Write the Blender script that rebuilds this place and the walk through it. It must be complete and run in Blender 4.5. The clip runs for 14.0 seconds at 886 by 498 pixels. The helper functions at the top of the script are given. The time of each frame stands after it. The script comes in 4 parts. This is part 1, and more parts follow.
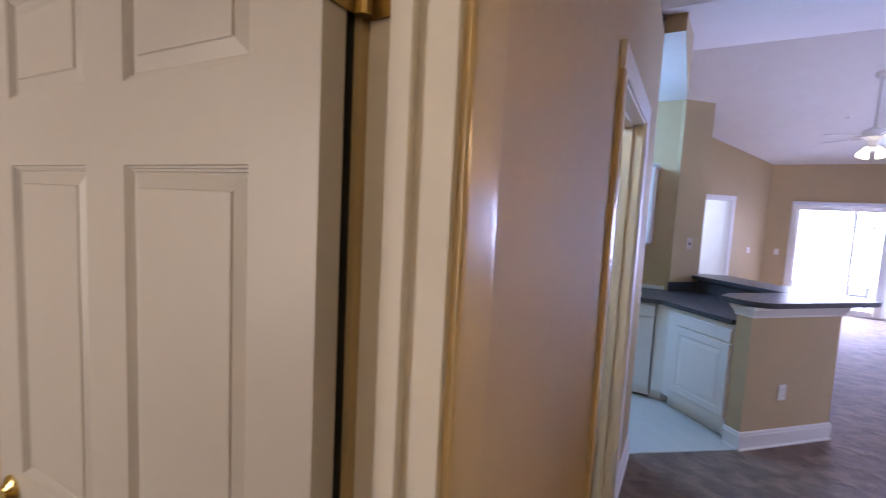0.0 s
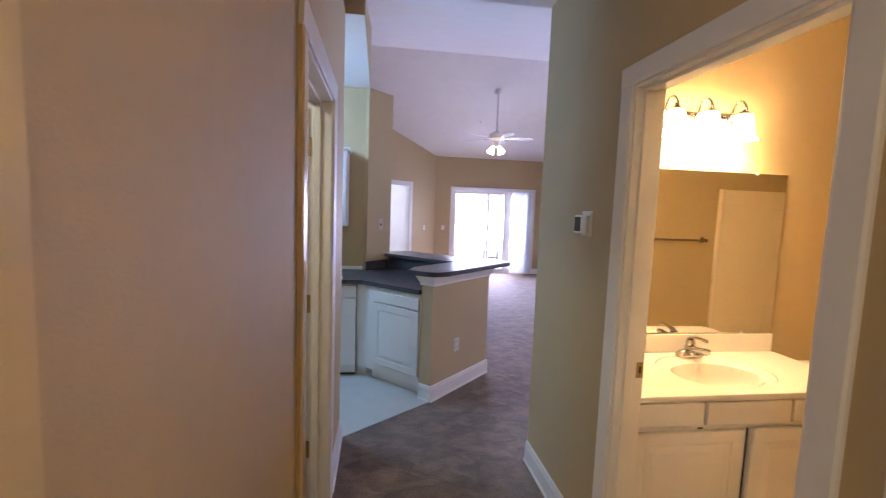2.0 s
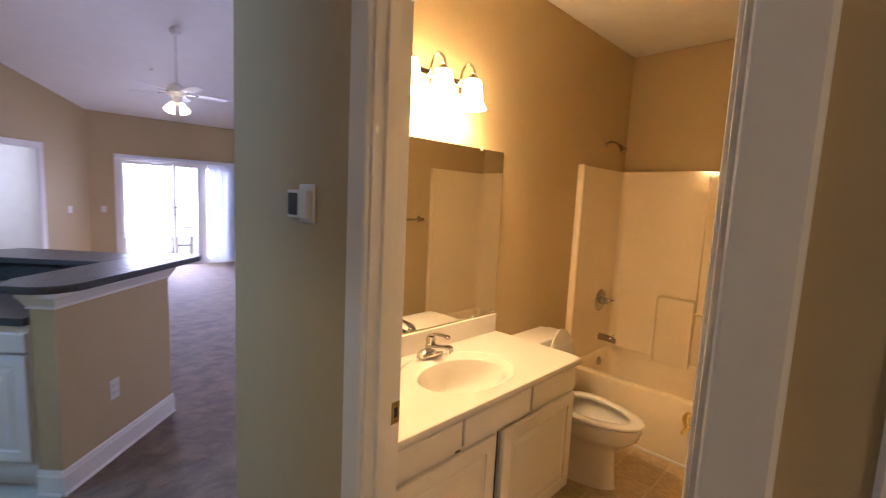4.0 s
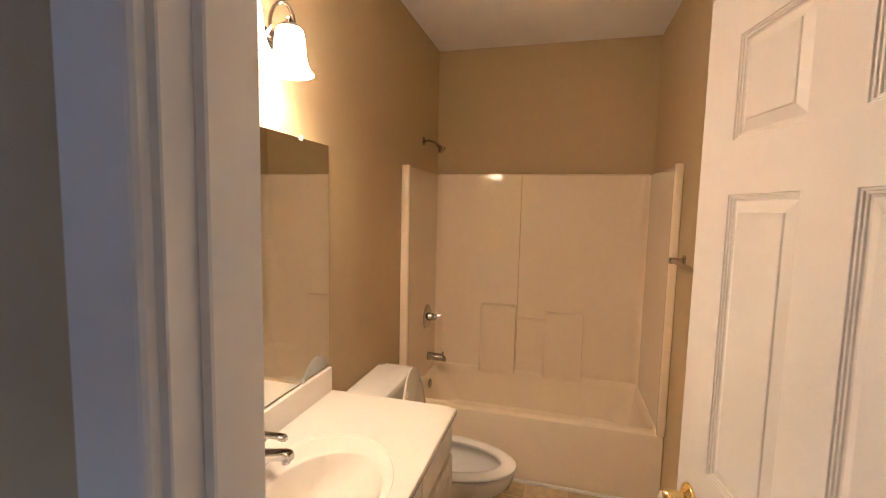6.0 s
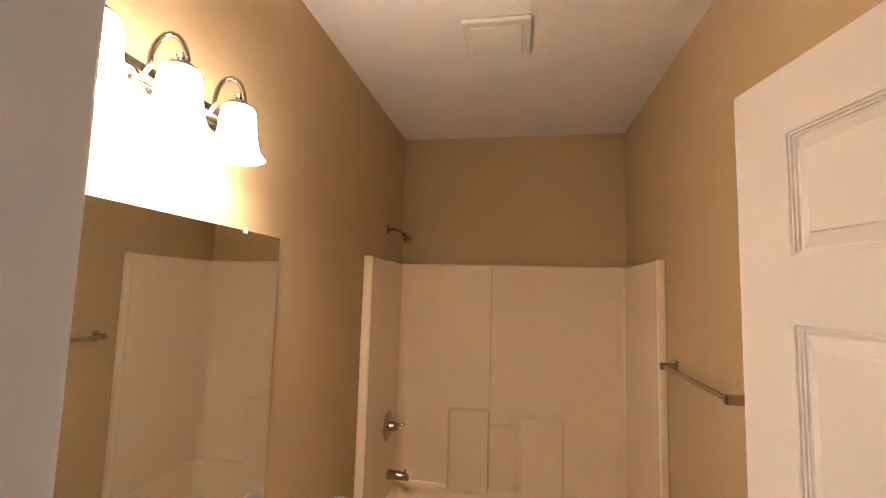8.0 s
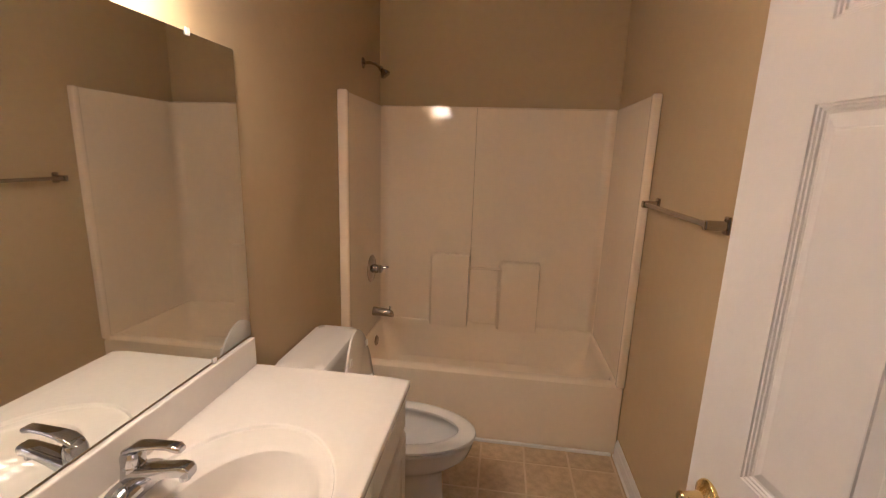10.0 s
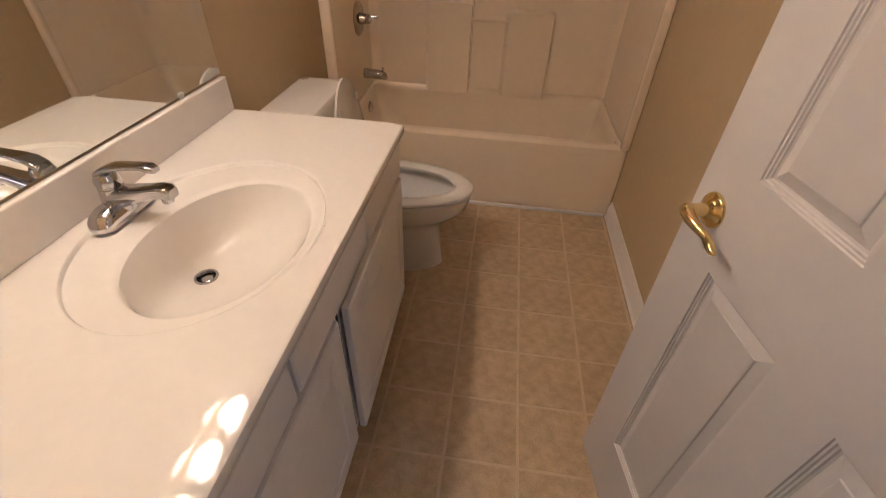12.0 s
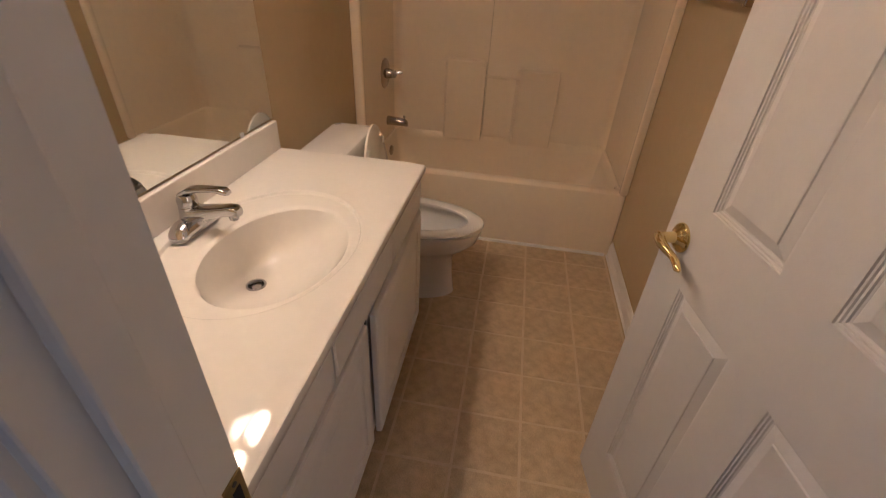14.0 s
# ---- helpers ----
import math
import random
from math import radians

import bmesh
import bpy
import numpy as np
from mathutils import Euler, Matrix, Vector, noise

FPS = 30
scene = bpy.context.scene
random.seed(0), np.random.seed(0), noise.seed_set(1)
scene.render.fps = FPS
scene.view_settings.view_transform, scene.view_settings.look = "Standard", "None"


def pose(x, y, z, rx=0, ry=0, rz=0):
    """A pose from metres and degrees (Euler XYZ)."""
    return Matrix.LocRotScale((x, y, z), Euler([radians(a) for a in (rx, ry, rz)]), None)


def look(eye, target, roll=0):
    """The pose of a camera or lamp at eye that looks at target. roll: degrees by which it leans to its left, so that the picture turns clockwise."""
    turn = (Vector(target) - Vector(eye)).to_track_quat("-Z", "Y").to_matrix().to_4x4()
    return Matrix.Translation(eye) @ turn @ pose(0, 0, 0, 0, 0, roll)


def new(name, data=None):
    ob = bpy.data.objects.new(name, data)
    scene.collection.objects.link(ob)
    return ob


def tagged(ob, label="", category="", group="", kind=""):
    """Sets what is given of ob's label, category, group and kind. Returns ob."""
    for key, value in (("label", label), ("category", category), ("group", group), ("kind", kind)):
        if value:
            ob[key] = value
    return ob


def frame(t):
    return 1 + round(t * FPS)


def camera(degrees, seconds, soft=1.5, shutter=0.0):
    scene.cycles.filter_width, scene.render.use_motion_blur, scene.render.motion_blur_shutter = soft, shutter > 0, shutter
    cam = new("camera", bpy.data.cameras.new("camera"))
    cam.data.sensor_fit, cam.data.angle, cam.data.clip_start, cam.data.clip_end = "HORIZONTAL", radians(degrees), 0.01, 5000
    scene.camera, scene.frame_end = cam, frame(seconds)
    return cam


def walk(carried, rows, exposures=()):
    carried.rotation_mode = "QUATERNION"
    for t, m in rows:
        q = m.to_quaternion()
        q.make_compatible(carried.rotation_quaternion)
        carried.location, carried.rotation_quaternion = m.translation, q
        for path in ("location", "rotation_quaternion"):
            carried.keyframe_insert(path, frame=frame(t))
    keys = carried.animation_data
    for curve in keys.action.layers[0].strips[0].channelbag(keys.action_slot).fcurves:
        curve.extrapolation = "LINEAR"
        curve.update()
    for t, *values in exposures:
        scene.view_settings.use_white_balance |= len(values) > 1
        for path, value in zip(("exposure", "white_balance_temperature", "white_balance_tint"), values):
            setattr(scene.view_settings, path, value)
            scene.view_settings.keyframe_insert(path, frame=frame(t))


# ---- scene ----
cam = camera(90.8, 14.0, soft=1.0, shutter=0.3)
PATH = [
    (0, (2.227, -0.939, 1.589), (1.255, 0.799, 1.411), 2.9),
    (0.5, (2.229, -0.869, 1.592), (1.611, 1.024, 1.408), 2.7),
    (1, (2.232, -0.814, 1.596), (1.952, 1.157, 1.409), 2.3),
    (1.5, (2.245, -0.753, 1.593), (2.242, 1.238, 1.403), 1.9),
    (2, (2.218, -0.702, 1.582), (2.512, 1.267, 1.394), 2.1),
    (2.5, (2.27, -0.584, 1.564), (2.89, 1.306, 1.359), 2.5),
    (3, (2.39, -0.402, 1.566), (3.279, 1.376, 1.346), 2.4),
    (3.5, (2.48, -0.253, 1.561), (3.596, 1.391, 1.327), 2.6),
    (4, (2.525, -0.028, 1.565), (3.932, 1.374, 1.337), 2.7),
    (4.2, (2.541, 0.051, 1.579), (4.068, 1.32, 1.341), 2.2),
    (6.5, (3.009, 0.661, 1.603), (4.959, 1.091, 1.493), 1.6),
    (7, (3.08, 0.692, 1.658), (5.044, 1.056, 1.744), 1.6),
    (7.2, (3.098, 0.695, 1.68), (5.056, 1.043, 1.884), 1.6),
    (9.3, (3.181, 0.687, 1.598), (5.161, 0.954, 1.497), 1.5),
    (9.5, (3.197, 0.685, 1.577), (5.167, 0.946, 1.344), 1.7),
    (10, (3.217, 0.688, 1.548), (5.156, 0.941, 1.128), 1.9),
    (10.5, (3.234, 0.679, 1.505), (5.103, 0.929, 0.838), 1.9),
    (11, (3.251, 0.677, 1.435), (4.995, 0.899, 0.482), 2.2),
    (11.5, (3.264, 0.675, 1.393), (4.907, 0.871, 0.27), 2.3),
    (12, (3.269, 0.672, 1.359), (4.816, 0.85, 0.103), 2.3),
    (12.5, (3.268, 0.662, 1.328), (4.741, 0.819, -0.015), 2.4),
    (13, (3.234, 0.662, 1.334), (4.693, 0.816, -0.025), 2.3),
    (13.5, (3.16, 0.67, 1.374), (4.693, 0.835, 0.101), 2.4),
    (14, (3.09, 0.668, 1.417), (4.744, 0.905, 0.319), 3.3),
]
EXPOSURES = [(0.0, 0.58, 6350, 14), (0.5, 0.6, 6900, 14), (2.0, 0.57, 7050, 13), (3.0, 0.4, 6750, 14), (3.5, 0.1, 6700, 15), (4.2, 0.22, 7050, 12), (6.3, 0.12, 5200, 16), (7.2, 0.15, 5200, 16), (9.3, -0.45, 4850, 18), (9.7, -0.38, 4800, 18), (10.5, -0.28, 4750, 18), (11.0, -0.46, 4780, 18), (12.5, -0.48, 4880, 20), (14.0, -0.65, 5000, 20)]
walk(cam, [(t, look(eye, target, roll)) for t, eye, target, roll in PATH], EXPOSURES)

# ---- light ----
world = bpy.data.worlds.new("sky")
scene.world = world
world.use_nodes = True
wn = world.node_tree.nodes
sky = wn.new("ShaderNodeTexSky")
sky.sky_type, sky.sun_disc, sky.sun_elevation, sky.sun_rotation = "NISHITA", False, radians(50), radians(60)
wn["Background"].inputs["Strength"].default_value = 0.12
world.node_tree.links.new(sky.outputs[0], wn["Background"].inputs["Color"])
sun_data = bpy.data.lights.new("sun", "SUN")
sun_data.energy, sun_data.angle, sun_data.color = 2.5, radians(0.5), (1.0, 0.96, 0.9)
sun = new("sun", sun_data)
sun.matrix_world = look((12, 20, 12), (5, 9, 0))


def lamp(name, kind, energy, color, m, size=0.1, size_y=None):
    data = bpy.data.lights.new(name, kind)
    data.energy, data.color = energy, color
    if kind == "AREA":
        data.shape, data.size, data.size_y = "RECTANGLE", size, size_y or size
    else:
        data.shadow_soft_size = size
    ob = new(name, data)
    ob.matrix_world = m
    return ob


WARM = (1.0, 0.69, 0.35)
DAY = (0.56, 0.655, 1.24)
for sx in (3.725, 3.922, 4.12):
    lamp("vanity_bulb", "POINT", 7.8, WARM, pose(sx, 1.415, 2.03), 0.03)
lamp("daylight_slider", "AREA", 820.0, DAY, look((4.98, 10.95, 1.30), (4.75, 8.6, -0.35)), 2.5, 2.2)
lamp("daylight_east_window", "AREA", 76.0, DAY, look((7.9, 4.6, 1.5), (3.0, 3.8, 0.5)), 1.8, 1.4)
lamp("kitchen_tube", "POINT", 56.0, (0.28, 0.56, 1.10), pose(0.95, 3.0, 2.42), 0.2)
lamp("daylight_room_window", "AREA", 25.0, (1.0, 0.89, 0.77), look((0.5, -2.62, 1.5), (1.2, -0.6, 1.4)), 1.3, 1.4)
lamp("daylight_bedroom", "AREA", 50.0, (0.62, 0.74, 1.10), look((0.9, 10.2, 1.5), (2.0, 9.2, 1.2)), 1.2, 1.4)
# Unseen lamp behind the starting point, added to brighten the hall.
lamp("entry_fill", "POINT", 7.5, (1.0, 0.79, 0.45), pose(2.7, -1.9, 2.55), 0.08)


lamp("laundry_bulb", "POINT", 19.0, (0.76, 0.92, 0.98), pose(1.1, 0.85, 2.5), 0.08)


# ---- materials ----
def mat(name, col, rough=0.5, metal=0.0, var=0.06, scale=3.0, bump=0.0, bscale=150.0, coat=0.0, rough_var=0.08, island=0.0, detail=4.0):
    m = bpy.data.materials.new(name)
    m.use_nodes = True
    nt = m.node_tree
    b = nt.nodes["Principled BSDF"]
    b.inputs["Metallic"].default_value = metal
    b.inputs["Coat Weight"].default_value = coat
    b.inputs["Coat Roughness"].default_value = 0.08
    tc = nt.nodes.new("ShaderNodeTexCoord")
    big, small = nt.nodes.new("ShaderNodeTexNoise"), nt.nodes.new("ShaderNodeTexNoise")
    big.inputs["Scale"].default_value, big.inputs["Detail"].default_value = scale, detail
    small.inputs["Scale"].default_value, small.inputs["Detail"].default_value = scale * 14, 3.0
    mix = nt.nodes.new("ShaderNodeMath")
    mix.operation = "MULTIPLY_ADD"
    mix.inputs[1].default_value = 0.45
    for n in (big, small):
        nt.links.new(tc.outputs["Object"], n.inputs["Vector"])
    nt.links.new(small.outputs["Fac"], mix.inputs[0])
    sc = nt.nodes.new("ShaderNodeMath")
    sc.operation = "MULTIPLY"
    sc.inputs[1].default_value = 0.55
    nt.links.new(big.outputs["Fac"], sc.inputs[0])
    nt.links.new(sc.outputs[0], mix.inputs[2])
    ramp = nt.nodes.new("ShaderNodeValToRGB")
    ramp.color_ramp.elements[0].position, ramp.color_ramp.elements[1].position = 0.3, 0.7
    lo, hi = [max(0.0, c * (1 - var)) for c in col], [min(1.0, c * (1 + var)) for c in col]
    ramp.color_ramp.elements[0].color, ramp.color_ramp.elements[1].color = (*lo, 1), (*hi, 1)
    nt.links.new(mix.outputs[0], ramp.inputs[0])
    out = ramp.outputs[0]
    if island:
        info = nt.nodes.new("ShaderNodeObjectInfo")
        hsv = nt.nodes.new("ShaderNodeHueSaturation")
        mr = nt.nodes.new("ShaderNodeMapRange")
        mr.inputs["To Min"].default_value, mr.inputs["To Max"].default_value = 1 - island, 1 + island
        nt.links.new(info.outputs["Random"], mr.inputs["Value"])
        nt.links.new(mr.outputs[0], hsv.inputs["Value"])
        nt.links.new(out, hsv.inputs["Color"])
        out = hsv.outputs[0]
    nt.links.new(out, b.inputs["Base Color"])
    rr = nt.nodes.new("ShaderNodeMapRange")
    rr.inputs["To Min"].default_value = max(0.02, rough * (1 - rough_var))
    rr.inputs["To Max"].default_value = min(1.0, rough * (1 + rough_var))
    nt.links.new(big.outputs["Fac"], rr.inputs["Value"])
    nt.links.new(rr.outputs[0], b.inputs["Roughness"])
    if bump:
        bn, bp = nt.nodes.new("ShaderNodeTexNoise"), nt.nodes.new("ShaderNodeBump")
        bn.inputs["Scale"].default_value, bn.inputs["Detail"].default_value = bscale, 4.0
        bp.inputs["Strength"].default_value, bp.inputs["Distance"].default_value = bump, 0.004
        nt.links.new(tc.outputs["Object"], bn.inputs["Vector"])
        nt.links.new(bn.outputs["Fac"], bp.inputs["Height"])
        nt.links.new(bp.outputs[0], b.inputs["Normal"])
    return m


def glow(name, col, strength):
    m = bpy.data.materials.new(name)
    m.use_nodes = True
    b = m.node_tree.nodes["Principled BSDF"]
    b.inputs["Base Color"].default_value = (0.9, 0.88, 0.84, 1)
    b.inputs["Roughness"].default_value = 0.35
    b.inputs["Emission Color"].default_value = (*col, 1)
    b.inputs["Emission Strength"].default_value = strength
    return m


def pane_glass(name):
    m = bpy.data.materials.new(name)
    m.use_nodes = True
    b = m.node_tree.nodes["Principled BSDF"]
    b.inputs["Transmission Weight"].default_value = 1.0
    b.inputs["Roughness"].default_value = 0.0
    b.inputs["IOR"].default_value = 1.45
    return m


TAN = mat("tan_wall_paint", (0.505, 0.385, 0.218), 0.8, var=0.035, scale=1.6, bump=0.12, bscale=220)
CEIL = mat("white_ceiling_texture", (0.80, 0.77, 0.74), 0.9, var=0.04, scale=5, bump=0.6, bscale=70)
TRIM = mat("white_trim_gloss", (0.78, 0.75, 0.71), 0.6, var=0.025, scale=2.5, bump=0.04, bscale=60)
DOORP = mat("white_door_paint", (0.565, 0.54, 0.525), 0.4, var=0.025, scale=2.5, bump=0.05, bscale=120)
CARPET = mat("taupe_carpet_pile", (0.205, 0.145, 0.108), 0.95, var=0.38, scale=6, bump=1.0, bscale=190, detail=6)
TILE = mat("tan_vinyl_tile", (0.50, 0.375, 0.225), 0.36, var=0.30, scale=24, bump=0.1, bscale=120, island=0.05, detail=9)
GROUT = mat("pale_grout_line", (0.60, 0.47, 0.30), 0.5, var=0.14, scale=20)
KVINYL = mat("pale_kitchen_vinyl", (0.52, 0.52, 0.47), 0.35, var=0.07, scale=8, bump=0.06)
CAB = mat("white_cabinet_film", (0.76, 0.73, 0.69), 0.4, var=0.03, scale=3, bump=0.03, bscale=80)
GREY_TOP = mat("charcoal_laminate", (0.06, 0.062, 0.07), 0.28, var=0.10, scale=60)
MARBLE = mat("cream_cultured_marble", (0.78, 0.74, 0.69), 0.03, var=0.03, scale=3)
FIBRE = mat("almond_fibreglass", (0.86, 0.735, 0.555), 0.07, var=0.03, scale=2, bump=0.03, bscale=14, coat=0.15)
PORC = mat("white_porcelain", (0.78, 0.75, 0.71), 0.08, var=0.02, scale=3, coat=0.5)
CHROME = mat("chrome", (0.52, 0.52, 0.54), 0.03, metal=1.0, var=0.03)
NICKEL = mat("brushed_nickel", (0.42, 0.38, 0.33), 0.2, metal=1.0, var=0.08, scale=20)
BRASS = mat("polished_brass", (0.78, 0.61, 0.25), 0.14, metal=1.0, var=0.08, scale=30)
OLD_BRASS = mat("dull_brass", (0.40, 0.30, 0.13), 0.4, metal=1.0, var=0.2, scale=40)
MIRROR = mat("mirror_silver", (0.86, 0.88, 0.86), 0.02, metal=1.0, var=0.0, rough_var=0.0)
# Near-black fill painted as the shade inside holes and slits.
DARK = mat("dark_shade_fill", (0.02, 0.02, 0.022), 0.6)
STEEL = mat("dark_bronze_metal", (0.10, 0.10, 0.11), 0.4, metal=0.6)
PLASTIC = mat("white_plastic", (0.75, 0.74, 0.70), 0.4, var=0.02)
BEIGE = mat("beige_plastic", (0.55, 0.45, 0.34), 0.4, var=0.02)
SCREEN = mat("grey_display", (0.035, 0.037, 0.04), 0.2)
APPL = mat("white_appliance_enamel", (0.74, 0.74, 0.74), 0.25, var=0.02)
BLIND = mat("white_vinyl_slat", (0.78, 0.79, 0.80), 0.5, var=0.03)
SHADE = glow("lit_frosted_glass", (1.0, 0.71, 0.40), 54.0)
FAN_SHADE = glow("lit_fan_glass", (1.0, 0.86, 0.68), 3.0)
GLASS = pane_glass("clear_pane")
CONC = mat("grey_concrete", (0.45, 0.44, 0.42), 0.8, var=0.15, scale=6, bump=0.2)


# Glossy white trim with warm bounced light put into its tan colour.
LIT_TRIM = mat("warm_lit_trim", (0.66, 0.52, 0.31), 0.22, var=0.03, scale=2, bump=0.05, bscale=40)
BACKDROP = glow("bright_sky_haze", (0.90, 0.97, 1.0), 7.0)


nt = CARPET.node_tree
b, tc = nt.nodes["Principled BSDF"], nt.nodes["Texture Coordinate"]
mp, st, mxc = nt.nodes.new("ShaderNodeMapping"), nt.nodes.new("ShaderNodeTexNoise"), nt.nodes.new("ShaderNodeMixRGB")
mp.inputs["Scale"].default_value = (7.0, 9.5, 1.0)
st.inputs["Scale"].default_value, st.inputs["Detail"].default_value, st.inputs["Distortion"].default_value = 1.0, 5.0, 0.8
nt.links.new(tc.outputs["Object"], mp.inputs["Vector"])
nt.links.new(mp.outputs[0], st.inputs["Vector"])
sr = nt.nodes.new("ShaderNodeMapRange")
sr.inputs["From Min"].default_value, sr.inputs["From Max"].default_value = 0.38, 0.62
sr.inputs["To Min"].default_value, sr.inputs["To Max"].default_value = 0.80, 1.14
nt.links.new(st.outputs["Fac"], sr.inputs["Value"])
mxc.blend_type = "MULTIPLY"
mxc.inputs[0].default_value = 1.0
old = b.inputs["Base Color"].links[0].from_socket
nt.links.new(old, mxc.inputs[1])
nt.links.new(sr.outputs[0], mxc.inputs[2])
nt.links.new(mxc.outputs[0], b.inputs["Base Color"])
bp2 = nt.nodes.new("ShaderNodeBump")
bp2.inputs["Strength"].default_value, bp2.inputs["Distance"].default_value = 0.6, 0.02
nt.links.new(st.outputs["Fac"], bp2.inputs["Height"])
nt.links.new(b.inputs["Normal"].links[0].from_socket, bp2.inputs["Normal"])
nt.links.new(bp2.outputs[0], b.inputs["Normal"])

nt = BLIND.node_tree
tr, mx = nt.nodes.new("ShaderNodeBsdfTranslucent"), nt.nodes.new("ShaderNodeMixShader")
tr.inputs["Color"].default_value = (0.38, 0.58, 0.92, 1)
mx.inputs[0].default_value = 0.07
nt.links.new(nt.nodes["Principled BSDF"].outputs[0], mx.inputs[1])
nt.links.new(tr.outputs[0], mx.inputs[2])
nt.links.new(mx.outputs[0], nt.nodes["Material Output"].inputs["Surface"])


# ---- mesh helpers ----
def thing(name, at=(0, 0, 0), label="", category="", group="", kind=""):
    e = new(name)
    e.location = at
    e.empty_display_size = 0.1
    tagged(e, label, category, group, kind)
    return e


def part(name, bm, material, parent=None, label="", smooth=False, m=None):
    if m is not None:
        bm.transform(m)
    bmesh.ops.recalc_face_normals(bm, faces=bm.faces)
    me = bpy.data.meshes.new(name)
    bm.to_mesh(me)
    bm.free()
    me.materials.append(material)
    if smooth:
        me.polygons.foreach_set("use_smooth", [True] * len(me.polygons))
        me.set_sharp_from_angle(angle=radians(38))
    ob = new(name, me)
    if parent is not None:
        ob.parent = parent
        off = parent.location if parent.type == "EMPTY" else Vector((0, 0, 0))
        ob.matrix_parent_inverse = Matrix.Translation(-off)
    if label:
        ob["label"] = label
    return ob


def structure(name, bm, material, label="", category="", smooth=False, m=None):
    return tagged(part(name, bm, material, None, "", smooth, m), label, category, "", "structure")


def B():
    return bmesh.new()


def box(bm, x0, y0, z0, x1, y1, z1, bev=0.0, seg=1):
    vs = [bm.verts.new((x, y, z)) for x in (x0, x1) for y in (y0, y1) for z in (z0, z1)]
    fs = [bm.faces.new([vs[i] for i in q]) for q in ((0, 1, 3, 2), (4, 6, 7, 5), (0, 4, 5, 1), (2, 3, 7, 6), (0, 2, 6, 4), (1, 5, 7, 3))]
    if bev:
        es = list({e for f in fs for e in f.edges})
        bmesh.ops.bevel(bm, geom=es, offset=bev, segments=seg, affect="EDGES", profile=0.5)
    return bm


def prism(bm, pts, z0, z1, bev=0.0, seg=2):
    lo = [bm.verts.new((x, y, z0)) for x, y in pts]
    hi = [bm.verts.new((x, y, z1)) for x, y in pts]
    n = len(pts)
    fs = [bm.faces.new(lo[::-1]), bm.faces.new(hi)]
    fs += [bm.faces.new((lo[i], lo[(i + 1) % n], hi[(i + 1) % n], hi[i])) for i in range(n)]
    if bev:
        es = [e for f in fs[:2] for e in f.edges]
        bmesh.ops.bevel(bm, geom=es, offset=bev, segments=seg, affect="EDGES", profile=0.5)
    return bm


def loft(bm, rings, cap0=True, cap1=True, closed=True):
    made = [[bm.verts.new(p) for p in r] for r in rings]
    n = len(made[0])
    for a, b in zip(made, made[1:]):
        for i in range(n if closed else n - 1):
            j = (i + 1) % n
            bm.faces.new((a[i], a[j], b[j], b[i]))
    if cap0:
        bm.faces.new(made[0][::-1])
    if cap1:
        bm.faces.new(made[-1])
    return bm


def ring(cx, cy, z, rx, ry=None, n=28):
    ry = rx if ry is None else ry
    return [(cx + rx * math.cos(2 * math.pi * i / n), cy + ry * math.sin(2 * math.pi * i / n), z) for i in range(n)]


def lathe(bm, profile, n=24, caps=True):
    return loft(bm, [ring(0, 0, z, max(r, 0.0004), n=n) for r, z in profile], caps, caps)


def rrect(cx, cy, z, hx, hy, r, k=6):
    pts = []
    for sx, sy, a0 in ((1, 1, 0), (-1, 1, 90), (-1, -1, 180), (1, -1, 270)):
        for i in range(k + 1):
            a = radians(a0 + 90 * i / k)
            pts.append((cx + sx * (hx - r) + r * math.cos(a), cy + sy * (hy - r) + r * math.sin(a), z))
    return pts


def tube(bm, pts, r, n=10, radii=None):
    pts = [Vector(p) for p in pts]
    rings = []
    side = None
    for i, p in enumerate(pts):
        d = (pts[min(i + 1, len(pts) - 1)] - pts[max(i - 1, 0)]).normalized()
        if side is None:
            side = d.orthogonal().normalized()
        side = (side - d * side.dot(d)).normalized()
        up = d.cross(side)
        rad = radii[i] if radii else r
        rings.append([p + rad * (math.cos(2 * math.pi * k / n) * side + math.sin(2 * math.pi * k / n) * up) for k in range(n)])
    return loft(bm, rings)


def insets(bm, u0, z0, u1, z1, n0, loops, flip=1, close=True):
    """Rectangular loops in the u-z plane, each inset and lifted along n."""
    made = []
    for d, h in loops:
        made.append([bm.verts.new((u, n0 + flip * h, z)) for u, z in ((u0 + d, z0 + d), (u1 - d, z0 + d), (u1 - d, z1 - d), (u0 + d, z1 - d))])
    for a, b in zip(made, made[1:]):
        for i in range(4):
            j = (i + 1) % 4
            bm.faces.new((a[i], a[j], b[j], b[i]))
    if close:
        bm.faces.new(made[-1])
    return bm


def local(ox, oy, ux, uy, oz=0.0):
    """Frame with u along (ux, uy), n to the right-hand outside of it, z up."""
    k = math.hypot(ux, uy)
    ux, uy = ux / k, uy / k
    return Matrix(((ux, uy, 0, ox), (uy, -ux, 0, oy), (0, 0, 1, oz), (0, 0, 0, 1)))


def wall_boxes(bm, u0, u1, n0, n1, height, openings=()):
    """Wall along u with openings (a, b, top)."""
    at = u0
    for a, b, top in sorted(openings):
        box(bm, at, n0, 0, a, n1, height)
        box(bm, a, n0, top, b, n1, height)
        at = b
    box(bm, at, n0, 0, u1, n1, height)
    return bm


